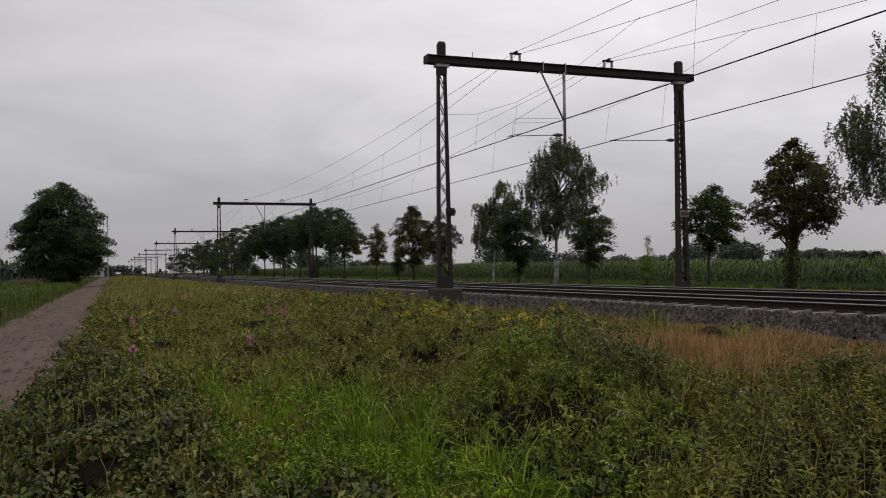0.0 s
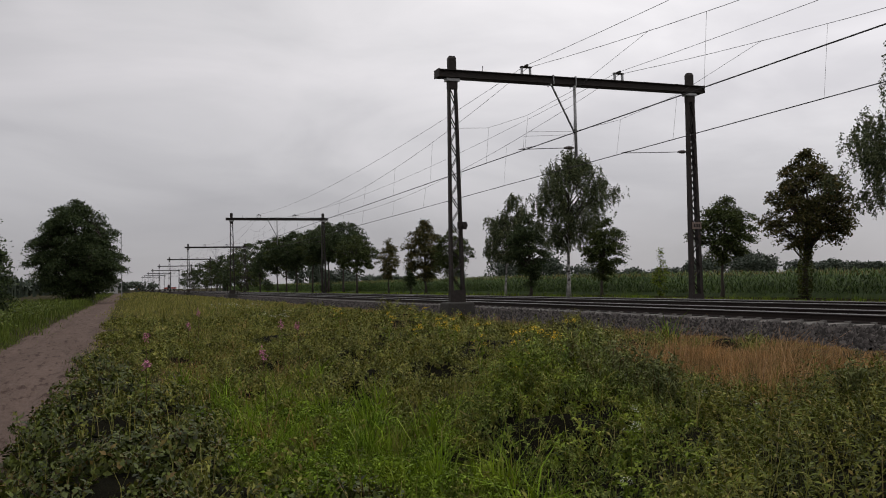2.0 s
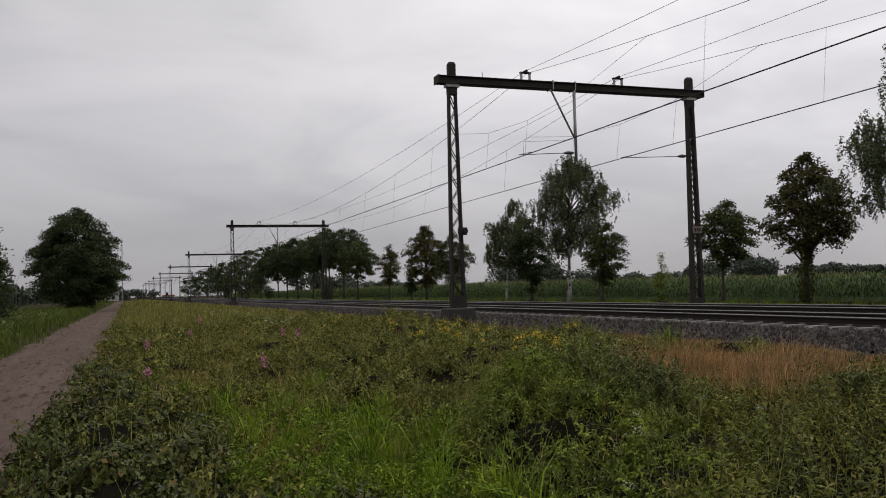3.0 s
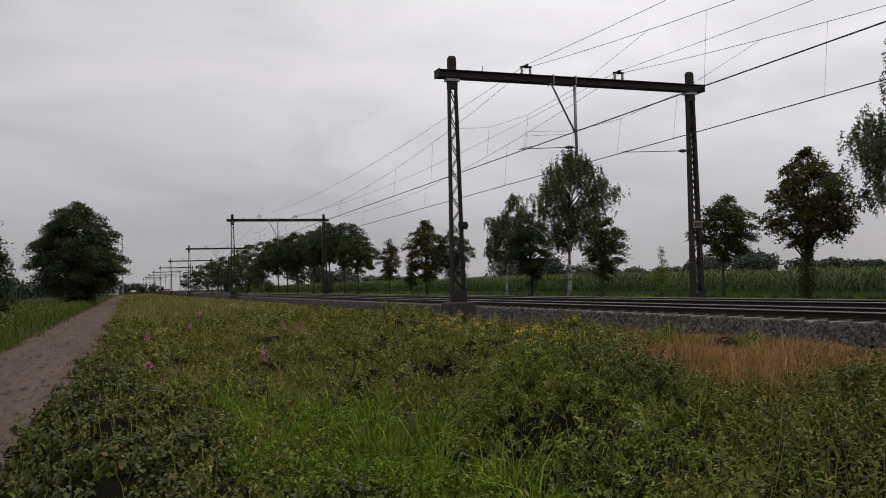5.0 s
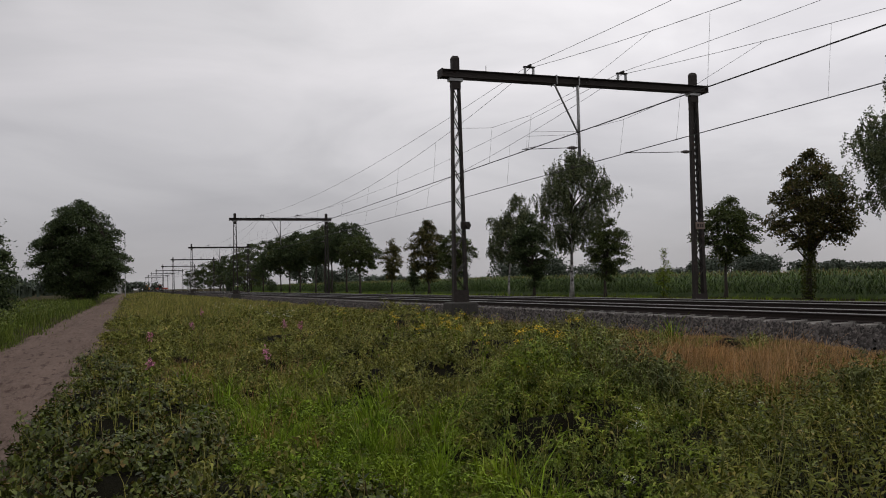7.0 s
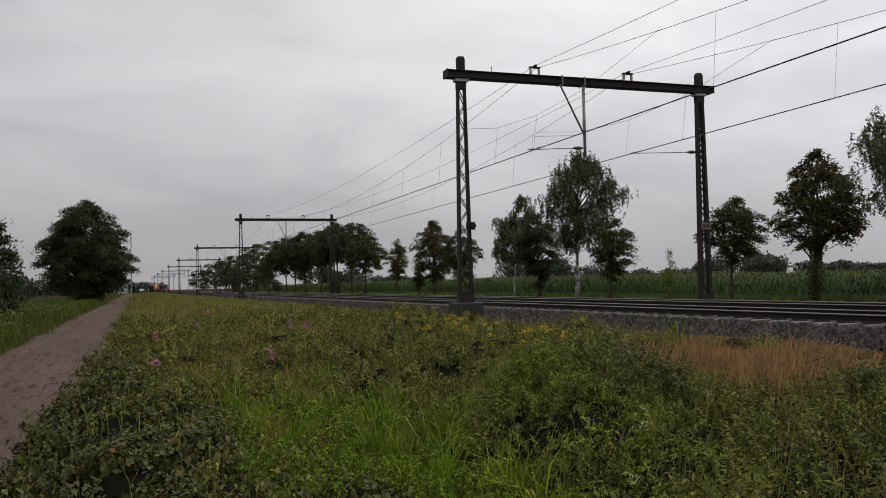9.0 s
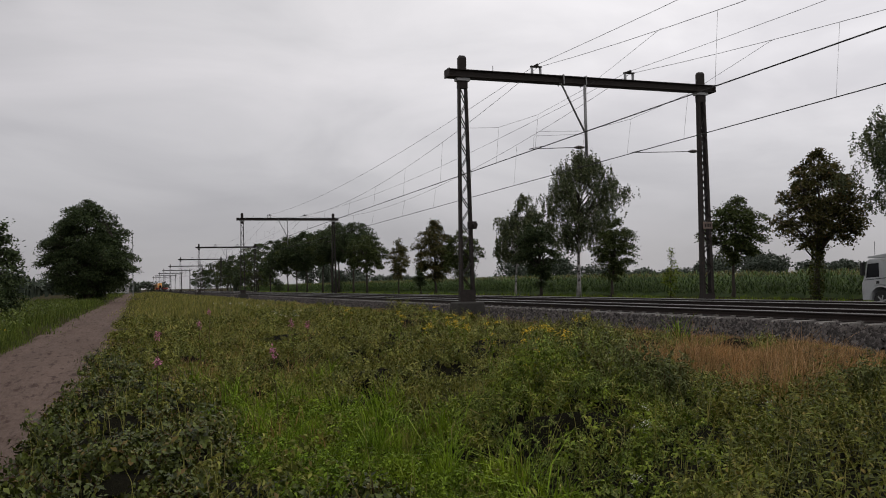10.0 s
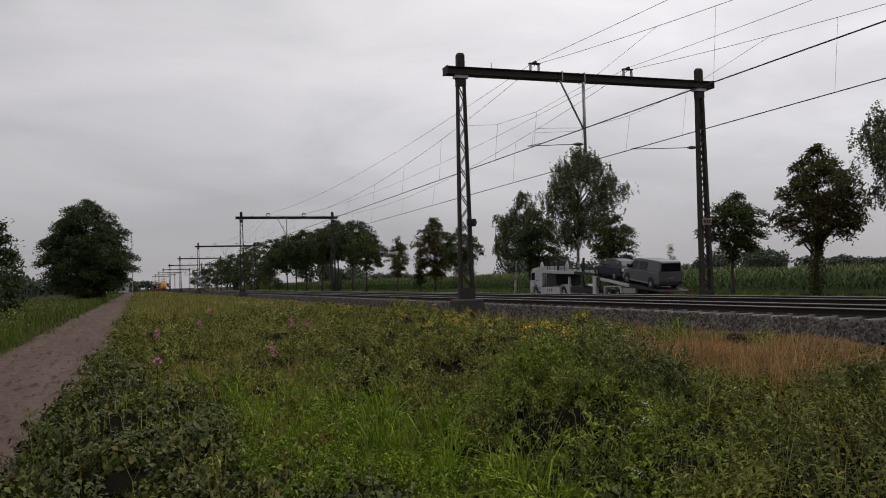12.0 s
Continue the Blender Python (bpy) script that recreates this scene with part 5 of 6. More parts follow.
# ---------------------------------------------------------------- single flowering plants
def fireweed(x, y, top, seed):
    rng = np.random.default_rng(seed)
    z0 = float(ground_z(np.array([x]), np.array([y]))[0])
    h = top - z0
    t = thing("fireweed", "tall fireweed with a pink flower spike", "wildflower", "fireweed plants", at=pose(x, y, z0))
    lean = rng.normal(size=2) * 0.06
    axis = [(lean[0] * u * h, lean[1] * u * h, u * h) for u in np.linspace(0, 1, 6)]
    part("stalk", Build().tube(axis, [0.007, 0.006, 0.006, 0.005, 0.004, 0.002], 5), STEM, t)
    u = rng.uniform(0.15, 0.8, 46)
    at = np.stack([lean[0] * u * h, lean[1] * u * h, u * h], 1)
    v, f = leaves(rng, at, 0.10, 0.018, droop=-0.1, flat=0.3)
    part("foliage", sheet("foliage", v, f, HERB), HERB, t)
    u = rng.uniform(0.90, 1.0, 60)
    at = np.stack([lean[0] * u * h, lean[1] * u * h, u * h], 1) + rng.normal(size=(60, 3)) * 0.020
    v, f = leaves(rng, at, 0.032, 0.022, flat=0.2)
    tagged(part("flower_spike", sheet("flower_spike", v, f, PINK), PINK, t, "pink flower spike"), kind="stuff")


def umbel(name, label, group, x, y, top, spread, mat, seed, heads=9, size=0.022):
    """A branched plant that carries flat heads of small flowers."""
    rng = np.random.default_rng(seed)
    z0 = float(ground_z(np.array([x]), np.array([y]))[0])
    h = top - z0
    t = thing(name, label, "wildflower", group, at=pose(x, y, z0))
    for k in range(heads):
        a, r = rng.uniform(0, 6.28), spread * rng.uniform(0.1, 1.0) ** 0.6
        end = Vector((math.cos(a) * r, math.sin(a) * r, h * rng.uniform(0.62, 1.0)))
        stalk = part("stalk", Build().tube([(0.02 * k / heads, 0, 0), (end.x * 0.35, end.y * 0.35, end.z * 0.6), end], [0.005, 0.004, 0.002], 4), HERB, t)
        n = 22
        q = np.array(end) + np.stack([rng.normal(size=n) * 0.026, rng.normal(size=n) * 0.026, rng.normal(size=n) * 0.012], 1)
        v, f = leaves(rng, q, size, size * 0.9, droop=-0.3, flat=0.5)
        tagged(part("flower_head", sheet("flower_head", v, f, mat), mat, stalk), kind="stuff")
    u = rng.uniform(0.1, 0.85, 60)
    at = np.stack([rng.normal(size=60) * spread * 0.4, rng.normal(size=60) * spread * 0.4, u * h], 1)
    v, f = leaves(rng, at, 0.07, 0.025, droop=0.1, flat=0.3)
    part("foliage", sheet("foliage", v, f, HERB), HERB, t)


for i, (x, y, top) in enumerate(((1.65, 21.3, 1.15), (0.31, 13.8, 1.0), (2.96, 15.6, 1.0), (1.62, 10.6, 0.9), (0.24, 11.0, 0.8), (2.82, 16.4, 1.0), (1.2, 17.5, 1.0))):
    fireweed(x, y, top, 70 + i)
for i, (x, y, top, spread, heads) in enumerate(((5.68, 15.05, 0.95, 0.2, 11), (5.45, 15.1, 0.92, 0.15, 8), (4.87, 14.8, 0.93, 0.15, 8), (5.44, 18.5, 0.95, 0.2, 6), (3.71, 8.02, 0.90, 0.08, 6), (4.40, 8.95, 0.93, 0.14, 7),
                                               (4.62, 8.95, 0.91, 0.12, 7), (5.0, 9.5, 0.92, 0.15, 5), (-3.95, 26.6, 0.72, 0.3, 12), (-3.8, 28.4, 0.66, 0.25, 8), (5.6, 24.0, 0.98, 0.2, 6), (4.77, 11.6, 0.88, 0.2, 5), (6.9, 20.5, 0.95, 0.3, 7))):
    umbel("tansy", "yellow flowering tansy among the meadow herbs", "yellow wildflowers", x, y, top + (0.26 if y < 12 else 0.14), spread, YELLOW, 90 + i, heads, 0.017)
for i, (x, y, top, spread, heads) in enumerate(((5.16, 30.2, 0.85, 0.3, 9), (4.8, 31.5, 0.8, 0.3, 8), (5.3, 44.8, 0.9, 0.6, 12), (6.0, 42.0, 0.9, 0.6, 10), (4.2, 47.0, 0.9, 0.6, 10), (3.75, 6.03, 0.64, 0.06, 3), (3.92, 6.2, 0.63, 0.05, 2), (5.48, 7.5, 0.6, 0.05, 2),
                                               (3.16, 5.16, 0.42, 0.05, 2), (5.13, 6.2, 0.58, 0.04, 2))):
    umbel("yarrow", "white flowering yarrow in the meadow", "white wildflowers", x, y, top, spread, WHITE, 120 + i, heads, 0.016 if y > 12 else 0.010)


def mugwort(x, y, top, spread, seed):
    """A tall silvery clump with feathery leaves on many stems."""
    rng = np.random.default_rng(seed)
    z0 = float(ground_z(np.array([x]), np.array([y]))[0])
    h = top - z0
    t = thing("mugwort_clump", "silvery green mugwort clump taller than the herbs", "wild plant", "mugwort clumps", at=pose(x, y, z0))
    pts = []
    for k in range(16):
        a, r = rng.uniform(0, 6.28), spread * rng.uniform(0.1, 1) ** 0.5
        end = Vector((math.cos(a) * r, math.sin(a) * r, h * rng.uniform(0.65, 1.0)))
        part("stem", Build().tube([(end.x * 0.3, end.y * 0.3, 0), (end.x * 0.7, end.y * 0.7, end.z * 0.6), end], [0.006, 0.005, 0.002], 4), STEM, t)
        u = rng.uniform(0.35, 1.0, 80)[:, None]
        foot = np.array([end.x * 0.4, end.y * 0.4, 0])
        pts.append(foot * (1 - u) + np.array(end) * u + rng.normal(size=(80, 3)) * 0.03)
    v, f = leaves(rng, np.concatenate(pts), 0.075, 0.02, droop=0.25, flat=0.2)
    part("foliage", sheet("foliage", v, f, MUGWORT), MUGWORT, t)


for i, (x, y, top, spread) in enumerate(((5.03, 9.23, 1.16, 0.30), (4.84, 8.2, 1.0, 0.35), (4.73, 8.6, 1.1, 0.35), (5.3, 8.6, 0.98, 0.3), (4.4, 8.5, 1.08, 0.35), (5.15, 8.9, 1.08, 0.3), (5.55, 8.3, 0.85, 0.3), (4.6, 9.3, 1.1, 0.35), (5.3, 8.0, 0.8, 0.3), (7.0, 6.9, 0.75, 0.3))):
    mugwort(x, y, top, spread, 150 + i)


# ---------------------------------------------------------------- vehicles
PAINT_W = material("white lorry paint", (0.30, 0.31, 0.315), (0.41, 0.415, 0.415), 0.45, 5, 0.8, gloss=0.5, wear=(0.32, 0.31, 0.29), wear_at=0.64)
PAINT_B = material("dark blue car paint", (0.006, 0.007, 0.018), (0.010, 0.012, 0.028), 0.3, 20, 0.6, gloss=0.2)
PAINT_G = material("grey van paint", (0.055, 0.058, 0.063), (0.075, 0.079, 0.085), 0.35, 20, 0.6, gloss=0.3)
PAINT_Y = material("yellow train paint", (0.46, 0.19, 0.02), (0.58, 0.27, 0.035), 0.4, 4, 0.6, gloss=0.5)
PAINT_N = material("dark blue train paint", (0.02, 0.03, 0.09), (0.03, 0.045, 0.13), 0.4, 4, 0.6, gloss=0.5)
PAINT_R = material("red trailer paint", (0.22, 0.035, 0.025), (0.34, 0.06, 0.04), 0.5, 6, 0.8, wear=(0.15, 0.06, 0.04))
BLACK = material("black underframe", (0.012, 0.012, 0.012), (0.03, 0.029, 0.028), 0.7, 12, 0.8)
RUBBER = material("tyre rubber", (0.012, 0.012, 0.012), (0.025, 0.024, 0.023), 0.85, 25, 1.0)
RIM = material("silver wheel rim", (0.20, 0.20, 0.20), (0.30, 0.30, 0.30), 0.5, 20, 1.0, metal=0.1)
GLASS = glass("dark window glass")
LAMP_R = material("red lamp glass", (0.10, 0.008, 0.008), (0.16, 0.012, 0.012), 0.3, 20, 1.0)
LAMP_W = material("clear lamp glass", (0.6, 0.6, 0.58), (0.75, 0.75, 0.72), 0.2, 20, 1.0)


def wheel(parent, x, y, z, r, w, side):
    """Tyre with a rounded shoulder, a dished rim and a hub; side: -1 or 1, the way its face looks."""
    t = Build()
    rings = [(-w / 2, r * 0.55), (-w / 2, r * 0.93), (-w * 0.38, r), (w * 0.38, r), (w / 2, r * 0.93), (w / 2, r * 0.55)]
    t.tube([(p, 0, 0) for p, q in rings], [q for p, q in rings], 20, caps=False)
    ob = part("wheel", t, RUBBER, parent, smooth=False)
    ob.location = (x, y, z)
    rim = Build().tube([(-w * 0.485, 0, 0), (w * 0.485, 0, 0)], r * 0.56, 20)
    rim.tube([(side * w * 0.46, 0, 0), (side * w * 0.56, 0, 0)], r * 0.18, 10)
    for k in range(6):
        a = k * math.pi / 3
        rim.bar((side * w * 0.49, math.cos(a) * r * 0.12, math.sin(a) * r * 0.12), (side * w * 0.51, math.cos(a) * r * 0.58, math.sin(a) * r * 0.58), r * 0.14, w * 0.1, (1, 0, 0))
    part("rim", rim, RIM, ob, "silver rim")
    return ob


def shell(stations):
    """A body through cross-sections (y, low, high, half width low, half width high), with rounded shoulders."""
    rings = []
    for y, z0, z1, w0, w1 in stations:
        h = z1 - z0
        rings.append([(-w0 * 0.93, y, z0), (w0 * 0.93, y, z0), (w0, y, z0 + 0.12 * h), (w1, y, z1 - 0.14 * h), (w1 * 0.9, y, z1), (-w1 * 0.9, y, z1), (-w1, y, z1 - 0.14 * h), (-w0, y, z0 + 0.12 * h)])
    return Build().loft(rings)


def pane(outline, lean, proud=0.006):
    """A thin pane on one flank; outline of (y, z); lean gives the half width at a height."""
    def build(side):
        n = len(outline)
        verts = [(side * (lean(z) + proud - d), y, z) for d in (0.0, 0.02) for y, z in outline]
        return Build().add(verts, [tuple(range(n)), tuple(range(n, 2 * n))[::-1]] + [(i, (i + 1) % n, n + (i + 1) % n, n + i) for i in range(n)])
    return build


def transporter():
    t = thing("car_transporter", "white car transporter lorry with trailer on the road", "lorry")
    cab = Build().prism([(0.0, 0.50), (0.02, 1.25), (-0.10, 1.46), (-0.34, 2.30), (-0.48, 2.36), (-1.92, 2.44), (-1.92, 0.95), (-1.58, 0.95), (-1.45, 1.13), (-1.10, 1.20), (-0.75, 1.13), (-0.60, 0.85), (-0.52, 0.50)], -1.22, 1.22)
    cab = part("cab", cab, PAINT_W, t, bevel=0.05)
    part("windscreen", Build().loft([[(-1.12, -0.085, 1.52), (1.12, -0.085, 1.52), (1.12, -0.15, 1.52), (-1.12, -0.15, 1.52)], [(-1.05, -0.315, 2.27), (1.05, -0.315, 2.27), (1.05, -0.38, 2.27), (-1.05, -0.38, 2.27)]]), GLASS, cab)
    part("grille", Build().box(-0.85, 0.85, 0.022, 0.04, 0.75, 1.22), BLACK, cab)
    part("roof_visor", Build().prism([(-0.28, 2.40), (-0.34, 2.48), (-1.92, 2.64), (-1.92, 2.46), (-0.55, 2.39)], -1.15, 1.15), PAINT_W, cab, bevel=0.02)
    for s in (-1, 1):
        part("side_window", pane([(-0.26, 1.52), (-0.38, 2.14), (-1.0, 2.18), (-1.0, 1.55)], lambda z: 1.22)(s), GLASS, cab)
        part("door_trim", pane([(-0.16, 1.40), (-1.85, 1.52), (-1.85, 1.55), (-0.16, 1.43)], lambda z: 1.22)(s), BLACK, cab)
        part("vent", pane([(-0.82, 1.24), (-0.82, 1.36), (-1.0, 1.38), (-1.0, 1.26)], lambda z: 1.22)(s), BLACK, cab)
        part("mirror", Build().box(s * 1.30 - 0.09, s * 1.30 + 0.09, -0.22, -0.08, 1.62, 2.22), BLACK, cab, bevel=0.03)
        part("mud_guard", Build().loft([[(s * 1.0, -1.08 + 0.62 * math.cos(a), 0.5 + 0.62 * math.sin(a)), (s * 1.25, -1.08 + 0.62 * math.cos(a), 0.5 + 0.62 * math.sin(a)),
                                         (s * 1.25, -1.08 + 0.68 * math.cos(a), 0.5 + 0.68 * math.sin(a)), (s * 1.0, -1.08 + 0.68 * math.cos(a), 0.5 + 0.68 * math.sin(a))] for a in np.linspace(0.1, 3.0, 10)]), PAINT_W, cab)
        skirt = part("side_skirt", Build().box(s * 1.16, s * 1.24, -5.35, -2.0, 0.42, 0.98), PAINT_W, t, bevel=0.02)
        part("lettering", Build().box(s * 1.243, s * 1.246, -3.42, -3.30, 0.60, 0.80).box(s * 1.243, s * 1.246, -3.75, -3.62, 0.60, 0.84).box(s * 1.243, s * 1.246, -4.10, -3.97, 0.60, 0.84), BLACK, skirt)
        part("step", Build().box(s * 1.15, s * 1.255, -4.2, -2.3, 1.0, 1.07), BLACK, t)
        part("tower_post", Build().loft([[(s * 1.05, -1.98, 0.95), (s * 1.24, -1.98, 0.95), (s * 1.24, -2.36, 0.95), (s * 1.05, -2.36, 0.95)], [(s * 1.05, -2.08, 2.75), (s * 1.24, -2.08, 2.75), (s * 1.24, -2.36, 2.75), (s * 1.05, -2.36, 2.75)],
                                         [(s * 1.1, -2.18, 3.0), (s * 1.2, -2.18, 3.0), (s * 1.2, -2.28, 3.0), (s * 1.1, -2.28, 3.0)]]), PAINT_W, t, bevel=0.015)
        ladder = Build()
        for k in range(7):
            ladder.bar((s * 1.14, -2.42, 1.1 + 0.16 * k), (s * 1.14, -2.72, 1.1 + 0.16 * k), 0.03, 0.03)
        ladder.bar((s * 1.14, -2.74, 1.0), (s * 1.14, -2.74, 2.1), 0.04, 0.04, (1, 0, 0))
        part("ladder", ladder, BLACK, t)
        part("deck_beam", Build().prism([(-2.3, 2.08), (-2.3, 2.34), (-2.7, 2.34), (-7.9, 2.14), (-7.9, 1.92), (-2.7, 2.08)], s * 1.18, s * 1.27), PAINT_W, t, "white upper deck beam", bevel=0.012)
        part("deck_extension", Build().prism([(-7.92, 1.94), (-7.92, 2.12), (-10.5, 1.98), (-10.5, 1.84), (-9.0, 1.80)], s * 1.16, s * 1.26), BLACK, t)
        part("rear_mud_guard", Build().loft([[(s * 0.7, -6.06 + 0.58 * math.cos(a), 0.5 + 0.58 * math.sin(a)), (s * 1.25, -6.06 + 0.58 * math.cos(a), 0.5 + 0.58 * math.sin(a)),
                                              (s * 1.25, -6.06 + 0.66 * math.cos(a), 0.5 + 0.66 * math.sin(a)), (s * 0.7, -6.06 + 0.66 * math.cos(a), 0.5 + 0.66 * math.sin(a))] for a in np.linspace(0, math.pi, 10)]), PAINT_W, t)
        part("deck_post", Build().loft([[(s * 1.06, -6.78, 0.35), (s * 1.22, -6.78, 0.35), (s * 1.22, -7.02, 0.35), (s * 1.06, -7.02, 0.35)], [(s * 1.06, -6.84, 1.72), (s * 1.22, -6.84, 1.72), (s * 1.22, -6.98, 1.72), (s * 1.06, -6.98, 1.72)]]), PAINT_W, t, bevel=0.015)
        part("ram", Build().tube([(s * 1.14, -6.91, 1.7), (s * 1.14, -6.91, 2.0)], 0.06, 8), BLACK, t)
        part("middle_post", Build().bar((s * 1.15, -9.0, 1.82), (s * 1.15, -9.2, 0.9), 0.12, 0.12, (1, 0, 0)), BLACK, t)
        part("trailer_post", Build().loft([[(s * 1.0, -10.62, 0.32), (s * 1.25, -10.62, 0.32), (s * 1.25, -11.1, 0.32), (s * 1.0, -11.1, 0.32)], [(s * 1.0, -10.66, 1.72), (s * 1.25, -10.66, 1.72), (s * 1.25, -11.06, 1.72), (s * 1.0, -11.06, 1.72)]]), PAINT_W, t, bevel=0.02)
        part("hose", Build().tube([(s * 1.2, -11.25, 1.6), (s * 1.22, -11.35, 1.0), (s * 1.22, -11.55, 0.85), (s * 1.22, -11.7, 1.0), (s * 1.2, -11.72, 1.55)], 0.04, 6), BLACK, t)
        part("ramp_beam", Build().prism([(-11.75, 1.42), (-11.75, 1.60), (-15.6, 1.13), (-15.6, 0.93)], s * 1.18, s * 1.27), PAINT_W, t, "white sloping ramp beam", bevel=0.01)
        part("ramp_tail", Build().prism([(-15.62, 0.95), (-15.62, 1.12), (-19.4, 0.66), (-19.4, 0.58)], s * 1.16, s * 1.26), BLACK, t)
        part("trailer_mud_guard", Build().prism([(-12.2, 0.5), (-12.22, 0.86), (-12.4, 1.02), (-14.3, 1.02), (-14.55, 0.86), (-14.6, 0.5), (-14.45, 0.5), (-14.4, 0.82), (-14.2, 0.94), (-12.5, 0.94), (-12.35, 0.82), (-12.3, 0.5)], s * 0.85, s * 1.25), PAINT_W, t)
        part("trailer_box", Build().box(s * 1.0, s * 1.22, -16.3, -14.7, 0.5, 0.86), GALV, t, bevel=0.02)
        part("tail_lamp", Build().box(s * 0.7, s * 1.15, -19.46, -19.42, 0.55, 0.68), LAMP_R, t)
        for k, y in enumerate((-3.3, -3.7, -4.6, -5.7, -6.3, -7.6, -8.3, -9.4, -10.2)):
            part("stanchion", Build().tube([(s * 1.2, y, 2.0), (s * 1.2, y, 3.0 - 0.03 * k)], 0.022, 5), BLACK, t)
        part("guard_wire", Build().tube([(s * 1.2, -3.3, 2.75), (s * 1.2, -10.2, 2.55)], 0.008, 4).tube([(s * 1.2, -3.3, 2.5), (s * 1.2, -10.2, 2.3)], 0.008, 4), BLACK, t)
        part("antenna", Build().tube([(s * 0.9, -0.5, 2.45), (s * 0.9, -0.5, 3.15)], 0.012, 5), BLACK, t)
        part("fold_post", Build().bar((s * 1.1, -4.95, 2.1), (s * 1.1, -5.15, 3.2), 0.10, 0.16, (1, 0, 0)), BLACK, t)
    part("chassis", Build().box(-0.45, 0.45, -7.0, -0.6, 0.55, 0.95), BLACK, t)
    part("tank_box", Build().box(-1.1, 1.1, -4.6, -2.9, 1.08, 2.0), BLACK, t, bevel=0.03)
    part("upper_deck", Build().prism([(-2.4, 2.02), (-2.4, 2.10), (-7.9, 1.98), (-10.4, 1.90), (-10.4, 1.82), (-7.9, 1.88)], -1.15, 1.15), BLACK, t)
    part("lower_deck", Build().prism([(-6.9, 0.62), (-6.9, 0.92), (-8.2, 1.0), (-10.5, 0.66), (-10.5, 0.5)], -1.12, 1.12), BLACK, t, bevel=0.02)
    part("trailer_frame", Build().prism([(-10.6, 0.5), (-10.6, 0.72), (-17.2, 0.72), (-17.2, 0.45)], -0.8, 0.8), BLACK, t)
    part("trailer_deck", Build().prism([(-10.5, 1.66), (-10.5, 1.74), (-19.4, 0.62), (-19.4, 0.56)], -1.15, 1.15), BLACK, t)
    wheels = []
    for y, r in ((-1.08, 0.48), (-6.06, 0.48), (-12.8, 0.40), (-14.0, 0.40)):
        for s in (-1, 1):
            wheels.append((wheel(t, s * 1.05, y, r, r, 0.30, s), r))
    t.scale = (0.946, 0.946, 0.946)
    return t, wheels


def hatchback():
    c = thing("hatchback_car", "dark blue hatchback car carried on the transporter", "car")
    low = shell([(0.0, 0.28, 0.62, 0.62, 0.55), (-0.12, 0.2, 0.74, 0.80, 0.74), (-0.9, 0.18, 0.90, 0.87, 0.82), (-1.4, 0.18, 0.98, 0.88, 0.85), (-3.3, 0.18, 1.02, 0.88, 0.85), (-4.0, 0.22, 1.02, 0.86, 0.80), (-4.2, 0.32, 0.95, 0.78, 0.72)])
    body = part("body", low, PAINT_B, c, smooth=False, bevel=0.03)
    top = Build().loft([[(-0.84, -1.2, 0.93), (0.84, -1.2, 0.93), (0.80, -1.3, 0.97), (-0.80, -1.3, 0.97)], [(-0.84, -1.95, 0.96), (0.84, -1.95, 0.96), (0.60, -1.95, 1.43), (-0.60, -1.95, 1.43)],
                        [(-0.84, -2.7, 0.96), (0.84, -2.7, 0.96), (0.60, -2.7, 1.48), (-0.60, -2.7, 1.48)], [(-0.82, -3.6, 0.98), (0.82, -3.6, 0.98), (0.58, -3.6, 1.41), (-0.58, -3.6, 1.41)],
                        [(-0.76, -4.1, 0.98), (0.76, -4.1, 0.98), (0.66, -4.02, 1.05), (-0.66, -4.02, 1.05)]])
    part("roof", top, PAINT_B, body, bevel=0.03)
    lean = lambda z: 0.855 - 0.24 * (z - 0.96) / 0.5
    for s in (-1, 1):
        part("side_window", pane([(-1.55, 1.02), (-2.0, 1.36), (-2.55, 1.41), (-2.55, 1.03)], lean)(s), GLASS, body)
        part("side_window", pane([(-2.62, 1.03), (-2.62, 1.41), (-3.3, 1.38), (-3.65, 1.18), (-3.5, 1.05)], lean)(s), GLASS, body)
        part("head_lamp", Build().box(s * 0.70 - 0.12, s * 0.70 + 0.12, -0.20, -0.06, 0.58, 0.70), LAMP_W, body, bevel=0.03)
        part("tail_lamp", Build().box(s * 0.70 - 0.1, s * 0.70 + 0.1, -4.22, -4.08, 0.72, 0.92), LAMP_R, body, bevel=0.02)
        part("mirror", Build().box(s * 0.94 - 0.1, s * 0.94 + 0.1, -1.65, -1.5, 0.96, 1.08), PAINT_B, body, bevel=0.03)
        for y in (-0.85, -3.38):
            part("wheel_arch", Build().tube([(s * 0.70, y, 0.33), (s * 0.886, y, 0.33)], 0.385, 18), BLACK, body)
            wheel(c, s * 0.82, y, 0.31, 0.31, 0.2, s)
    part("windscreen", Build().loft([[(-0.72, -1.28, 0.985), (0.72, -1.28, 0.985), (0.72, -1.32, 0.965), (-0.72, -1.32, 0.965)], [(-0.56, -1.93, 1.425), (0.56, -1.93, 1.425), (0.56, -1.97, 1.40), (-0.56, -1.97, 1.40)]]), GLASS, body)
    part("rear_window", Build().loft([[(-0.54, -3.66, 1.39), (0.54, -3.66, 1.39), (0.54, -3.62, 1.36), (-0.54, -3.62, 1.36)], [(-0.64, -4.02, 1.09), (0.64, -4.02, 1.09), (0.64, -3.98, 1.06), (-0.64, -3.98, 1.06)]]), GLASS, body)
    c.scale = (0.90, 0.90, 0.90)
    return c


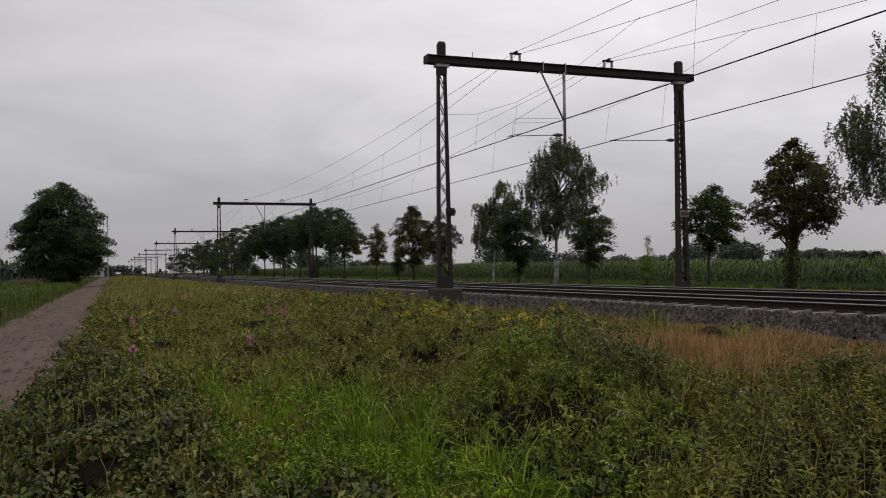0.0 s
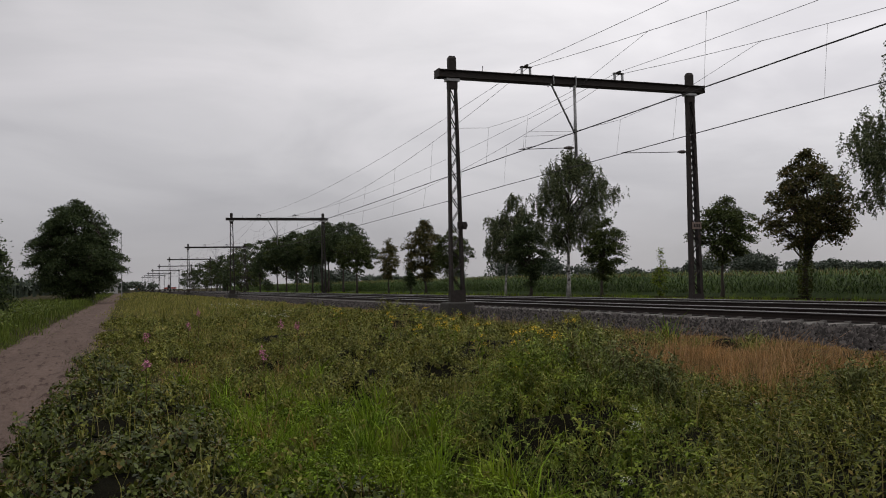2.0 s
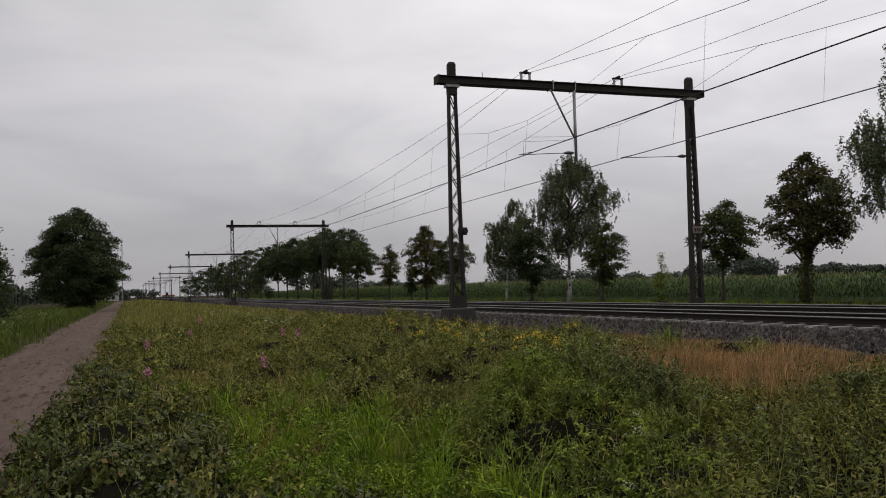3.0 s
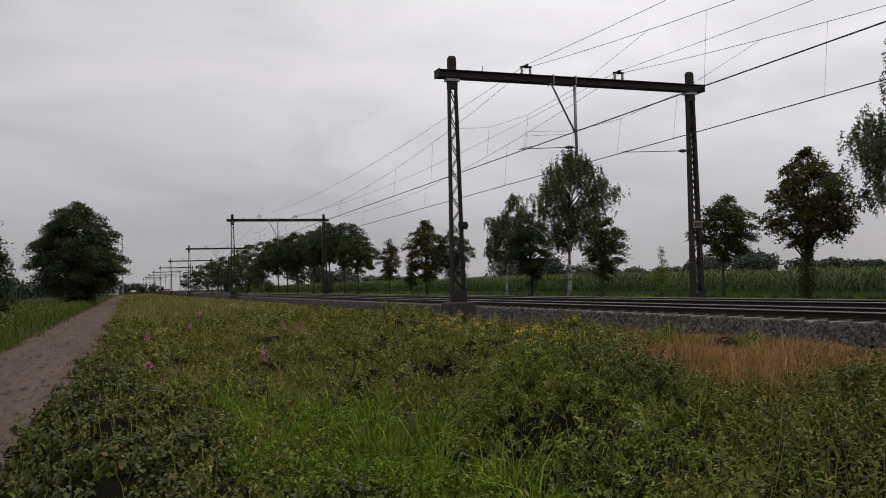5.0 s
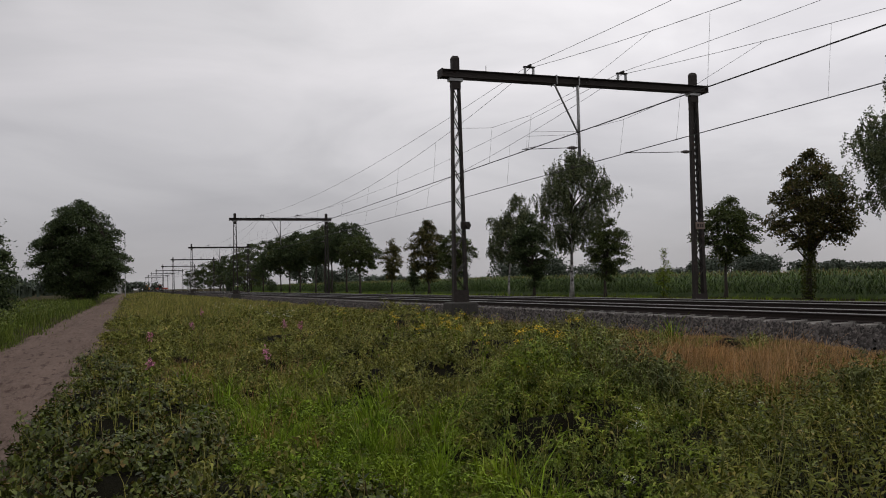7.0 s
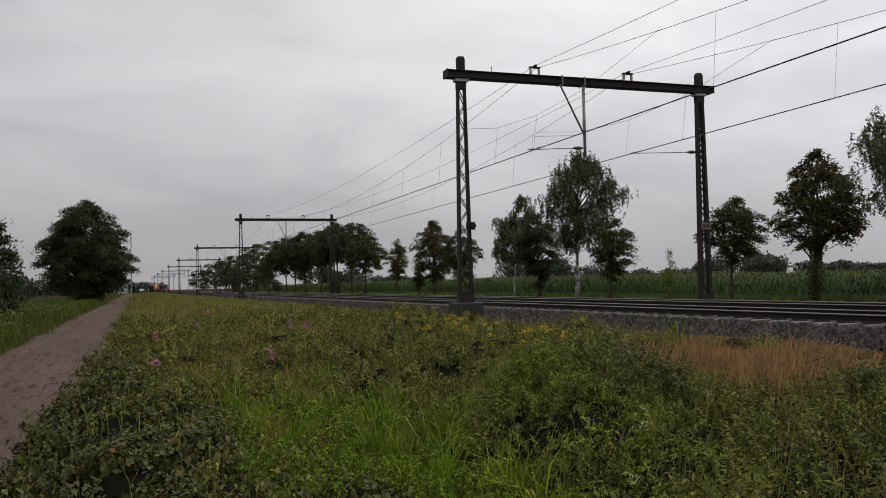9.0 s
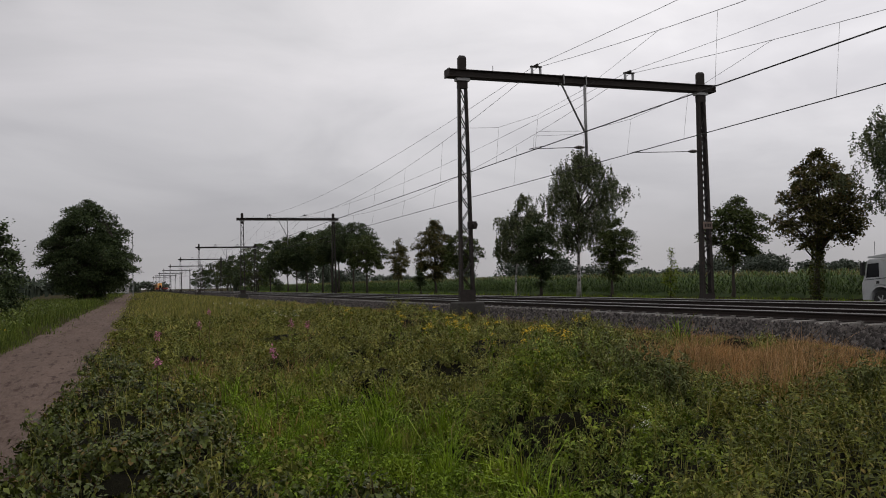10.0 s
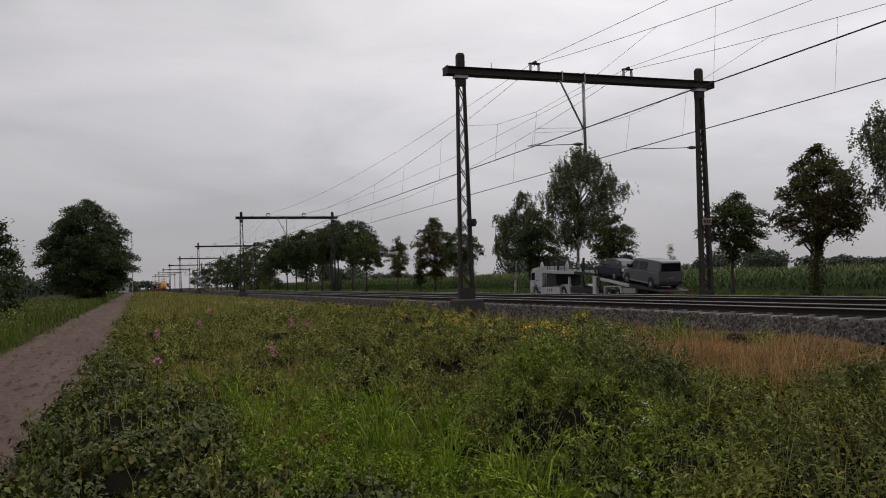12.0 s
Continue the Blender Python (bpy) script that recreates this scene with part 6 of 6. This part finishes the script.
def van():
    c = thing("delivery_van", "dark grey panel van carried on the transporter ramp", "van")
    low = shell([(0.0, 0.32, 0.80, 0.72, 0.62), (-0.10, 0.24, 0.98, 0.90, 0.80), (-0.75, 0.22, 1.16, 0.96, 0.90), (-1.2, 0.22, 1.22, 0.97, 0.94), (-4.85, 0.24, 1.22, 0.97, 0.95), (-5.0, 0.34, 1.20, 0.95, 0.93)])
    body = part("body", low, PAINT_G, c, bevel=0.03)
    top = Build().loft([[(-0.93, -0.78, 1.12), (0.93, -0.78, 1.12), (0.86, -0.85, 1.17), (-0.86, -0.85, 1.17)], [(-0.94, -1.62, 1.15), (0.94, -1.62, 1.15), (0.78, -1.62, 1.88), (-0.78, -1.62, 1.88)],
                        [(-0.94, -2.3, 1.15), (0.94, -2.3, 1.15), (0.80, -2.3, 1.95), (-0.80, -2.3, 1.95)], [(-0.94, -4.86, 1.15), (0.94, -4.86, 1.15), (0.82, -4.80, 1.94), (-0.82, -4.80, 1.94)],
                        [(-0.92, -4.985, 1.15), (0.92, -4.985, 1.15), (0.80, -4.93, 1.86), (-0.80, -4.93, 1.86)]])
    part("roof", top, PAINT_G, body, bevel=0.04)
    lean = lambda z: 0.942 - 0.13 * (z - 1.15) / 0.8
    for s in (-1, 1):
        part("side_window", pane([(-1.1, 1.20), (-1.68, 1.72), (-2.2, 1.76), (-2.2, 1.18)], lean)(s), GLASS, body)
        part("side_window", pane([(-2.36, 1.20), (-2.36, 1.76), (-3.45, 1.76), (-3.45, 1.20)], lean)(s), GLASS, body)
        part("side_panel", pane([(-3.55, 1.22), (-3.55, 1.74), (-4.65, 1.74), (-4.65, 1.22)], lean, 0.004)(s), PAINT_G, body)
        part("sill", Build().box(s * 0.95, s * 0.985, -3.9, -1.2, 0.30, 0.36), RIM, body)
        part("head_lamp", Build().box(s * 0.78 - 0.12, s * 0.78 + 0.12, -0.20, -0.04, 0.74, 0.94), LAMP_W, body, bevel=0.03)
        part("tail_lamp", Build().box(s * 0.91 - 0.04, s * 0.91 + 0.04, -5.02, -4.92, 1.0, 1.3), LAMP_R, body, bevel=0.02)
        part("mirror", Build().box(s * 1.06 - 0.1, s * 1.06 + 0.1, -1.25, -1.1, 1.18, 1.44), BLACK, body, bevel=0.03)
        for y in (-0.95, -4.05):
            part("wheel_arch", Build().tube([(s * 0.80, y, 0.36), (s * 0.978, y, 0.36)], 0.42, 18), BLACK, body)
            wheel(c, s * 0.90, y, 0.33, 0.33, 0.22, s)
    part("windscreen", Build().loft([[(-0.82, -0.83, 1.19), (0.82, -0.83, 1.19), (0.82, -0.87, 1.16), (-0.82, -0.87, 1.16)], [(-0.74, -1.60, 1.875), (0.74, -1.60, 1.875), (0.74, -1.64, 1.85), (-0.74, -1.64, 1.85)]]), GLASS, body)
    part("bumper", Build().box(-0.93, 0.93, -5.06, -4.96, 0.36, 0.58), BLACK, body, bevel=0.03)
    part("rear_window", Build().loft([[(-0.78, -4.995, 1.25), (0.78, -4.995, 1.25), (0.78, -4.95, 1.25), (-0.78, -4.95, 1.25)], [(-0.72, -4.955, 1.80), (0.72, -4.955, 1.80), (0.72, -4.91, 1.80), (-0.72, -4.91, 1.80)]]), GLASS, body)
    part("number_plate", Build().box(-0.26, 0.26, -5.012, -5.002, 0.72, 0.83), SIGN, body)
    c.scale = (0.88, 0.88, 0.88)
    return c


def coach(first):
    """A double-deck coach with bogies; the first one has a sloping cab."""
    t = thing("train_coach" if not first else "train_cab_coach", "yellow and blue electric passenger train coach", "train", "coaches of the train")
    nose = [(0.0, 0.9, 1.9, 1.1, 0.9), (0.5, 0.6, 2.9, 1.35, 1.0), (1.6, 0.5, 4.1, 1.4, 1.15)] if first else [(0.3, 0.5, 4.1, 1.4, 1.15)]
    body = part("body", shell(nose + [(26.0, 0.5, 4.1, 1.4, 1.15)]), PAINT_Y, t, bevel=0.04)
    lean = lambda z: 1.4 - 0.22 * max(0, (z - 2.0) / 2.1)
    for s in (-1, 1):
        part("stripe", pane([(2.2, 1.95), (2.2, 2.3), (25.6, 2.3), (25.6, 1.95)], lean, 0.02)(s), PAINT_N, body)
        for k in range(9):
            y = 3.6 + 2.45 * k
            part("window", pane([(y, 1.1), (y, 1.75), (y + 1.7, 1.75), (y + 1.7, 1.1)], lean, 0.022)(s), GLASS, body)
            part("window", pane([(y, 2.55), (y, 3.15), (y + 1.7, 3.15), (y + 1.7, 2.55)], lean, 0.022)(s), GLASS, body)
    if first:
        part("windscreen", Build().loft([[(-0.85, 0.40, 2.45), (0.85, 0.40, 2.45), (0.85, 0.6, 2.45), (-0.85, 0.6, 2.45)], [(-0.8, 1.02, 3.35), (0.8, 1.02, 3.35), (0.8, 1.2, 3.35), (-0.8, 1.2, 3.35)]]), GLASS, body)
        for s in (-0.7, 0.7):
            part("head_lamp", Build().box(s - 0.12, s + 0.12, 0.02, 0.2, 1.5, 1.66), LAMP_W, body)
        part("coupler", Build().box(-0.25, 0.25, -0.35, 0.3, 0.75, 1.05), BLACK, body)
    for y in (4.0, 22.0):
        b = Build().box(-1.15, 1.15, y - 1.6, y + 1.6, 0.32, 0.62)
        for e in (-1.2, 1.2):
            for s in (-0.75, 0.75):
                b.tube([(s - 0.06, y + e, 0.46), (s + 0.06, y + e, 0.46)], 0.46, 14)
        part("bogie", b, BLACK, t)
    return t


def tractor():
    """Farm tractor that pulls a flat trailer, heading for -x."""
    t = thing("farm_tractor", "red farm tractor with a flat trailer on the crossing road", "tractor")
    hood = part("hood", Build().loft([[(0.0, -0.35, 0.8), (0.0, 0.35, 0.8), (0.0, 0.32, 1.35), (0.0, -0.32, 1.35)], [(1.5, -0.4, 0.75), (1.5, 0.4, 0.75), (1.5, 0.4, 1.6), (1.5, -0.4, 1.6)]]), PAINT_R, t, bevel=0.05)
    cab = part("cab", Build().loft([[(1.45, -0.7, 0.9), (1.45, 0.7, 0.9), (2.5, 0.7, 0.9), (2.5, -0.7, 0.9)], [(1.6, -0.6, 2.45), (1.6, 0.6, 2.45), (2.4, 0.6, 2.45), (2.4, -0.6, 2.45)]]), GLASS, t)
    part("cab_roof", Build().box(1.5, 2.55, -0.72, 0.72, 2.452, 2.6), PAINT_R, cab, bevel=0.04)
    for x, r, w in ((0.45, 0.5, 0.3), (2.2, 0.8, 0.45)):
        for s in (-1, 1):
            ob = wheel(t, x, s * 0.8, r, r, w, s)
            ob.rotation_euler = (0, 0, math.pi / 2)
    bed = part("trailer_bed", Build().box(3.0, 5.2, -1.1, 1.1, 0.85, 1.0).box(3.0, 5.2, -1.1, -1.05, 1.0, 1.5).box(3.0, 5.2, 1.05, 1.1, 1.0, 1.5), PAINT_R, t)
    part("drawbar", Build().bar((2.4, 0, 0.6), (3.1, 0, 0.85), 0.12, 0.12), BLACK, t)
    for s in (-1, 1):
        ob = wheel(t, 4.3, s * 0.85, 0.42, 0.42, 0.25, s)
        ob.rotation_euler = (0, 0, math.pi / 2)
    return t


lorry, lorry_wheels = transporter()
blue_car, grey_van = hatchback(), van()
coaches = [coach(True)] + [coach(False) for k in range(3)]
red_tractor = tractor()


# ---------------------------------------------------------------- far roadside things
def street_lamp(x, y, h, label, reach=0.8):
    t = thing("street_lamp", label, "street lamp", "street lamps", at=pose(x, y, 0.0))
    part("pole", Build().tube([(0, 0, 0), (0, 0, h - 0.2), (reach * 0.3, 0, h), (reach, 0, h)], [0.10, 0.07, 0.06, 0.05], 8), LAMP_POLE, t)
    part("lamp_head", Build().box(reach - 0.1, reach + 0.5, -0.12, 0.12, h - 0.06, h + 0.08), LAMP_POLE, t, bevel=0.03)


LAMP_POLE = material("pale lamp pole", (0.16, 0.16, 0.16), (0.24, 0.24, 0.235), 0.6, 10, 1.0)
street_lamp(-0.35, 205, 14.3, "tall thin pale pole beside the dirt road", -1.1)
for x, y, h in ((33.4, 420, 5.5), (40.6, 418, 5.5), (27.0, 425, 5.5)):
    street_lamp(x, y, h, "pale street lamp on the road behind the railway", 0.6)


def barn(x, y, w, d, h, roof, label):
    t = thing("farm_building", label, "building", "far buildings", at=pose(x, y, 0.1))
    wall = part("wall", Build().box(-w / 2, w / 2, 0, d, 0, h), WALL_W, t)
    part("roof", Build().prism([(-0.4, h), (d / 2, h + roof), (d + 0.4, h), (d + 0.4, h - 0.15), (d / 2, h + roof - 0.2), (-0.4, h - 0.15)], -w / 2 - 0.4, w / 2 + 0.4), ROOF_G, t, "grey roof")
    for k in range(max(2, int(w / 4))):
        xx = -w / 2 + (k + 0.5) * w / max(2, int(w / 4))
        part("window", Build().box(xx - 0.6, xx + 0.6, -0.03, 0.02, h * 0.35, h * 0.75), GLASS, wall)


WALL_W = material("pale plaster", (0.30, 0.30, 0.295), (0.42, 0.42, 0.41), 0.8, 3, 0.4)
ROOF_G = material("grey roofing", (0.13, 0.12, 0.12), (0.2, 0.19, 0.185), 0.8, 5, 0.5)
barn(-9, 430, 13, 9, 3.2, 1.8, "low white building with a grey roof beyond the crossing")
barn(-22, 455, 11, 9, 3.0, 2.0, "low white farm building beside trees")


def lineside_box(x, y):
    t = thing("signal_post", "small lineside post with a white plate", "railway sign", at=pose(x, y, 0.45))
    part("post", Build().tube([(0, 0, 0), (0, 0, 1.5)], 0.06, 8), STEEL, t)
    part("plate", Build().box(-0.22, 0.22, -0.09, -0.06, 1.0, 1.6), WALL_W, t, bevel=0.02)


lineside_box(9.6, 152)


# ---------------------------------------------------------------- what moves
LANE, SPEED = 30.7, 16.75


def motions():
    def lorry_y(t):
        return 63.1 + SPEED * (t - 12)
    times = [0.0, 3.0, 6.0, 9.0, 12.0]
    slope = -math.degrees(math.atan(0.126))
    walk(lorry, [(t, pose(LANE, lorry_y(t), 0.025)) for t in times])
    # the loads stand on the sloping deck, nose up
    walk(blue_car, [(t, pose(LANE, lorry_y(t) - 9.30, 0.025 + 1.735, -slope)) for t in times])
    walk(grey_van, [(t, pose(LANE, lorry_y(t) - 13.15, 0.025 + 1.245, -slope)) for t in times])
    for ob, r in lorry_wheels:
        x, y, z = ob.location
        rolling = [(k / 30, pose(x, y, z, -math.degrees(SPEED * (k / 30) / r) % 360)) for k in range(290, 361)]
        walk(ob, [(0.0, rolling[0][1])] + rolling)
    for k, ob in enumerate(coaches):
        walk(ob, [(t, pose(NEAR, 440 + 40 * (12 - t) + 26.4 * k, RAIL)) for t in times])
    walk(red_tractor, [(t, pose(18.6 - 1.0 * t, 401, 0.16 + 0.68 * min(1, max(0, (25 - (18.6 - t)) / 4)) * (1 if 18.6 - t > 9 else max(0, 1 - (9 - 18.6 + t) / 4)))) for t in [0.0, 2.0, 4.0, 6.0, 8.0, 9.6, 11.0, 12.0]])


motions()
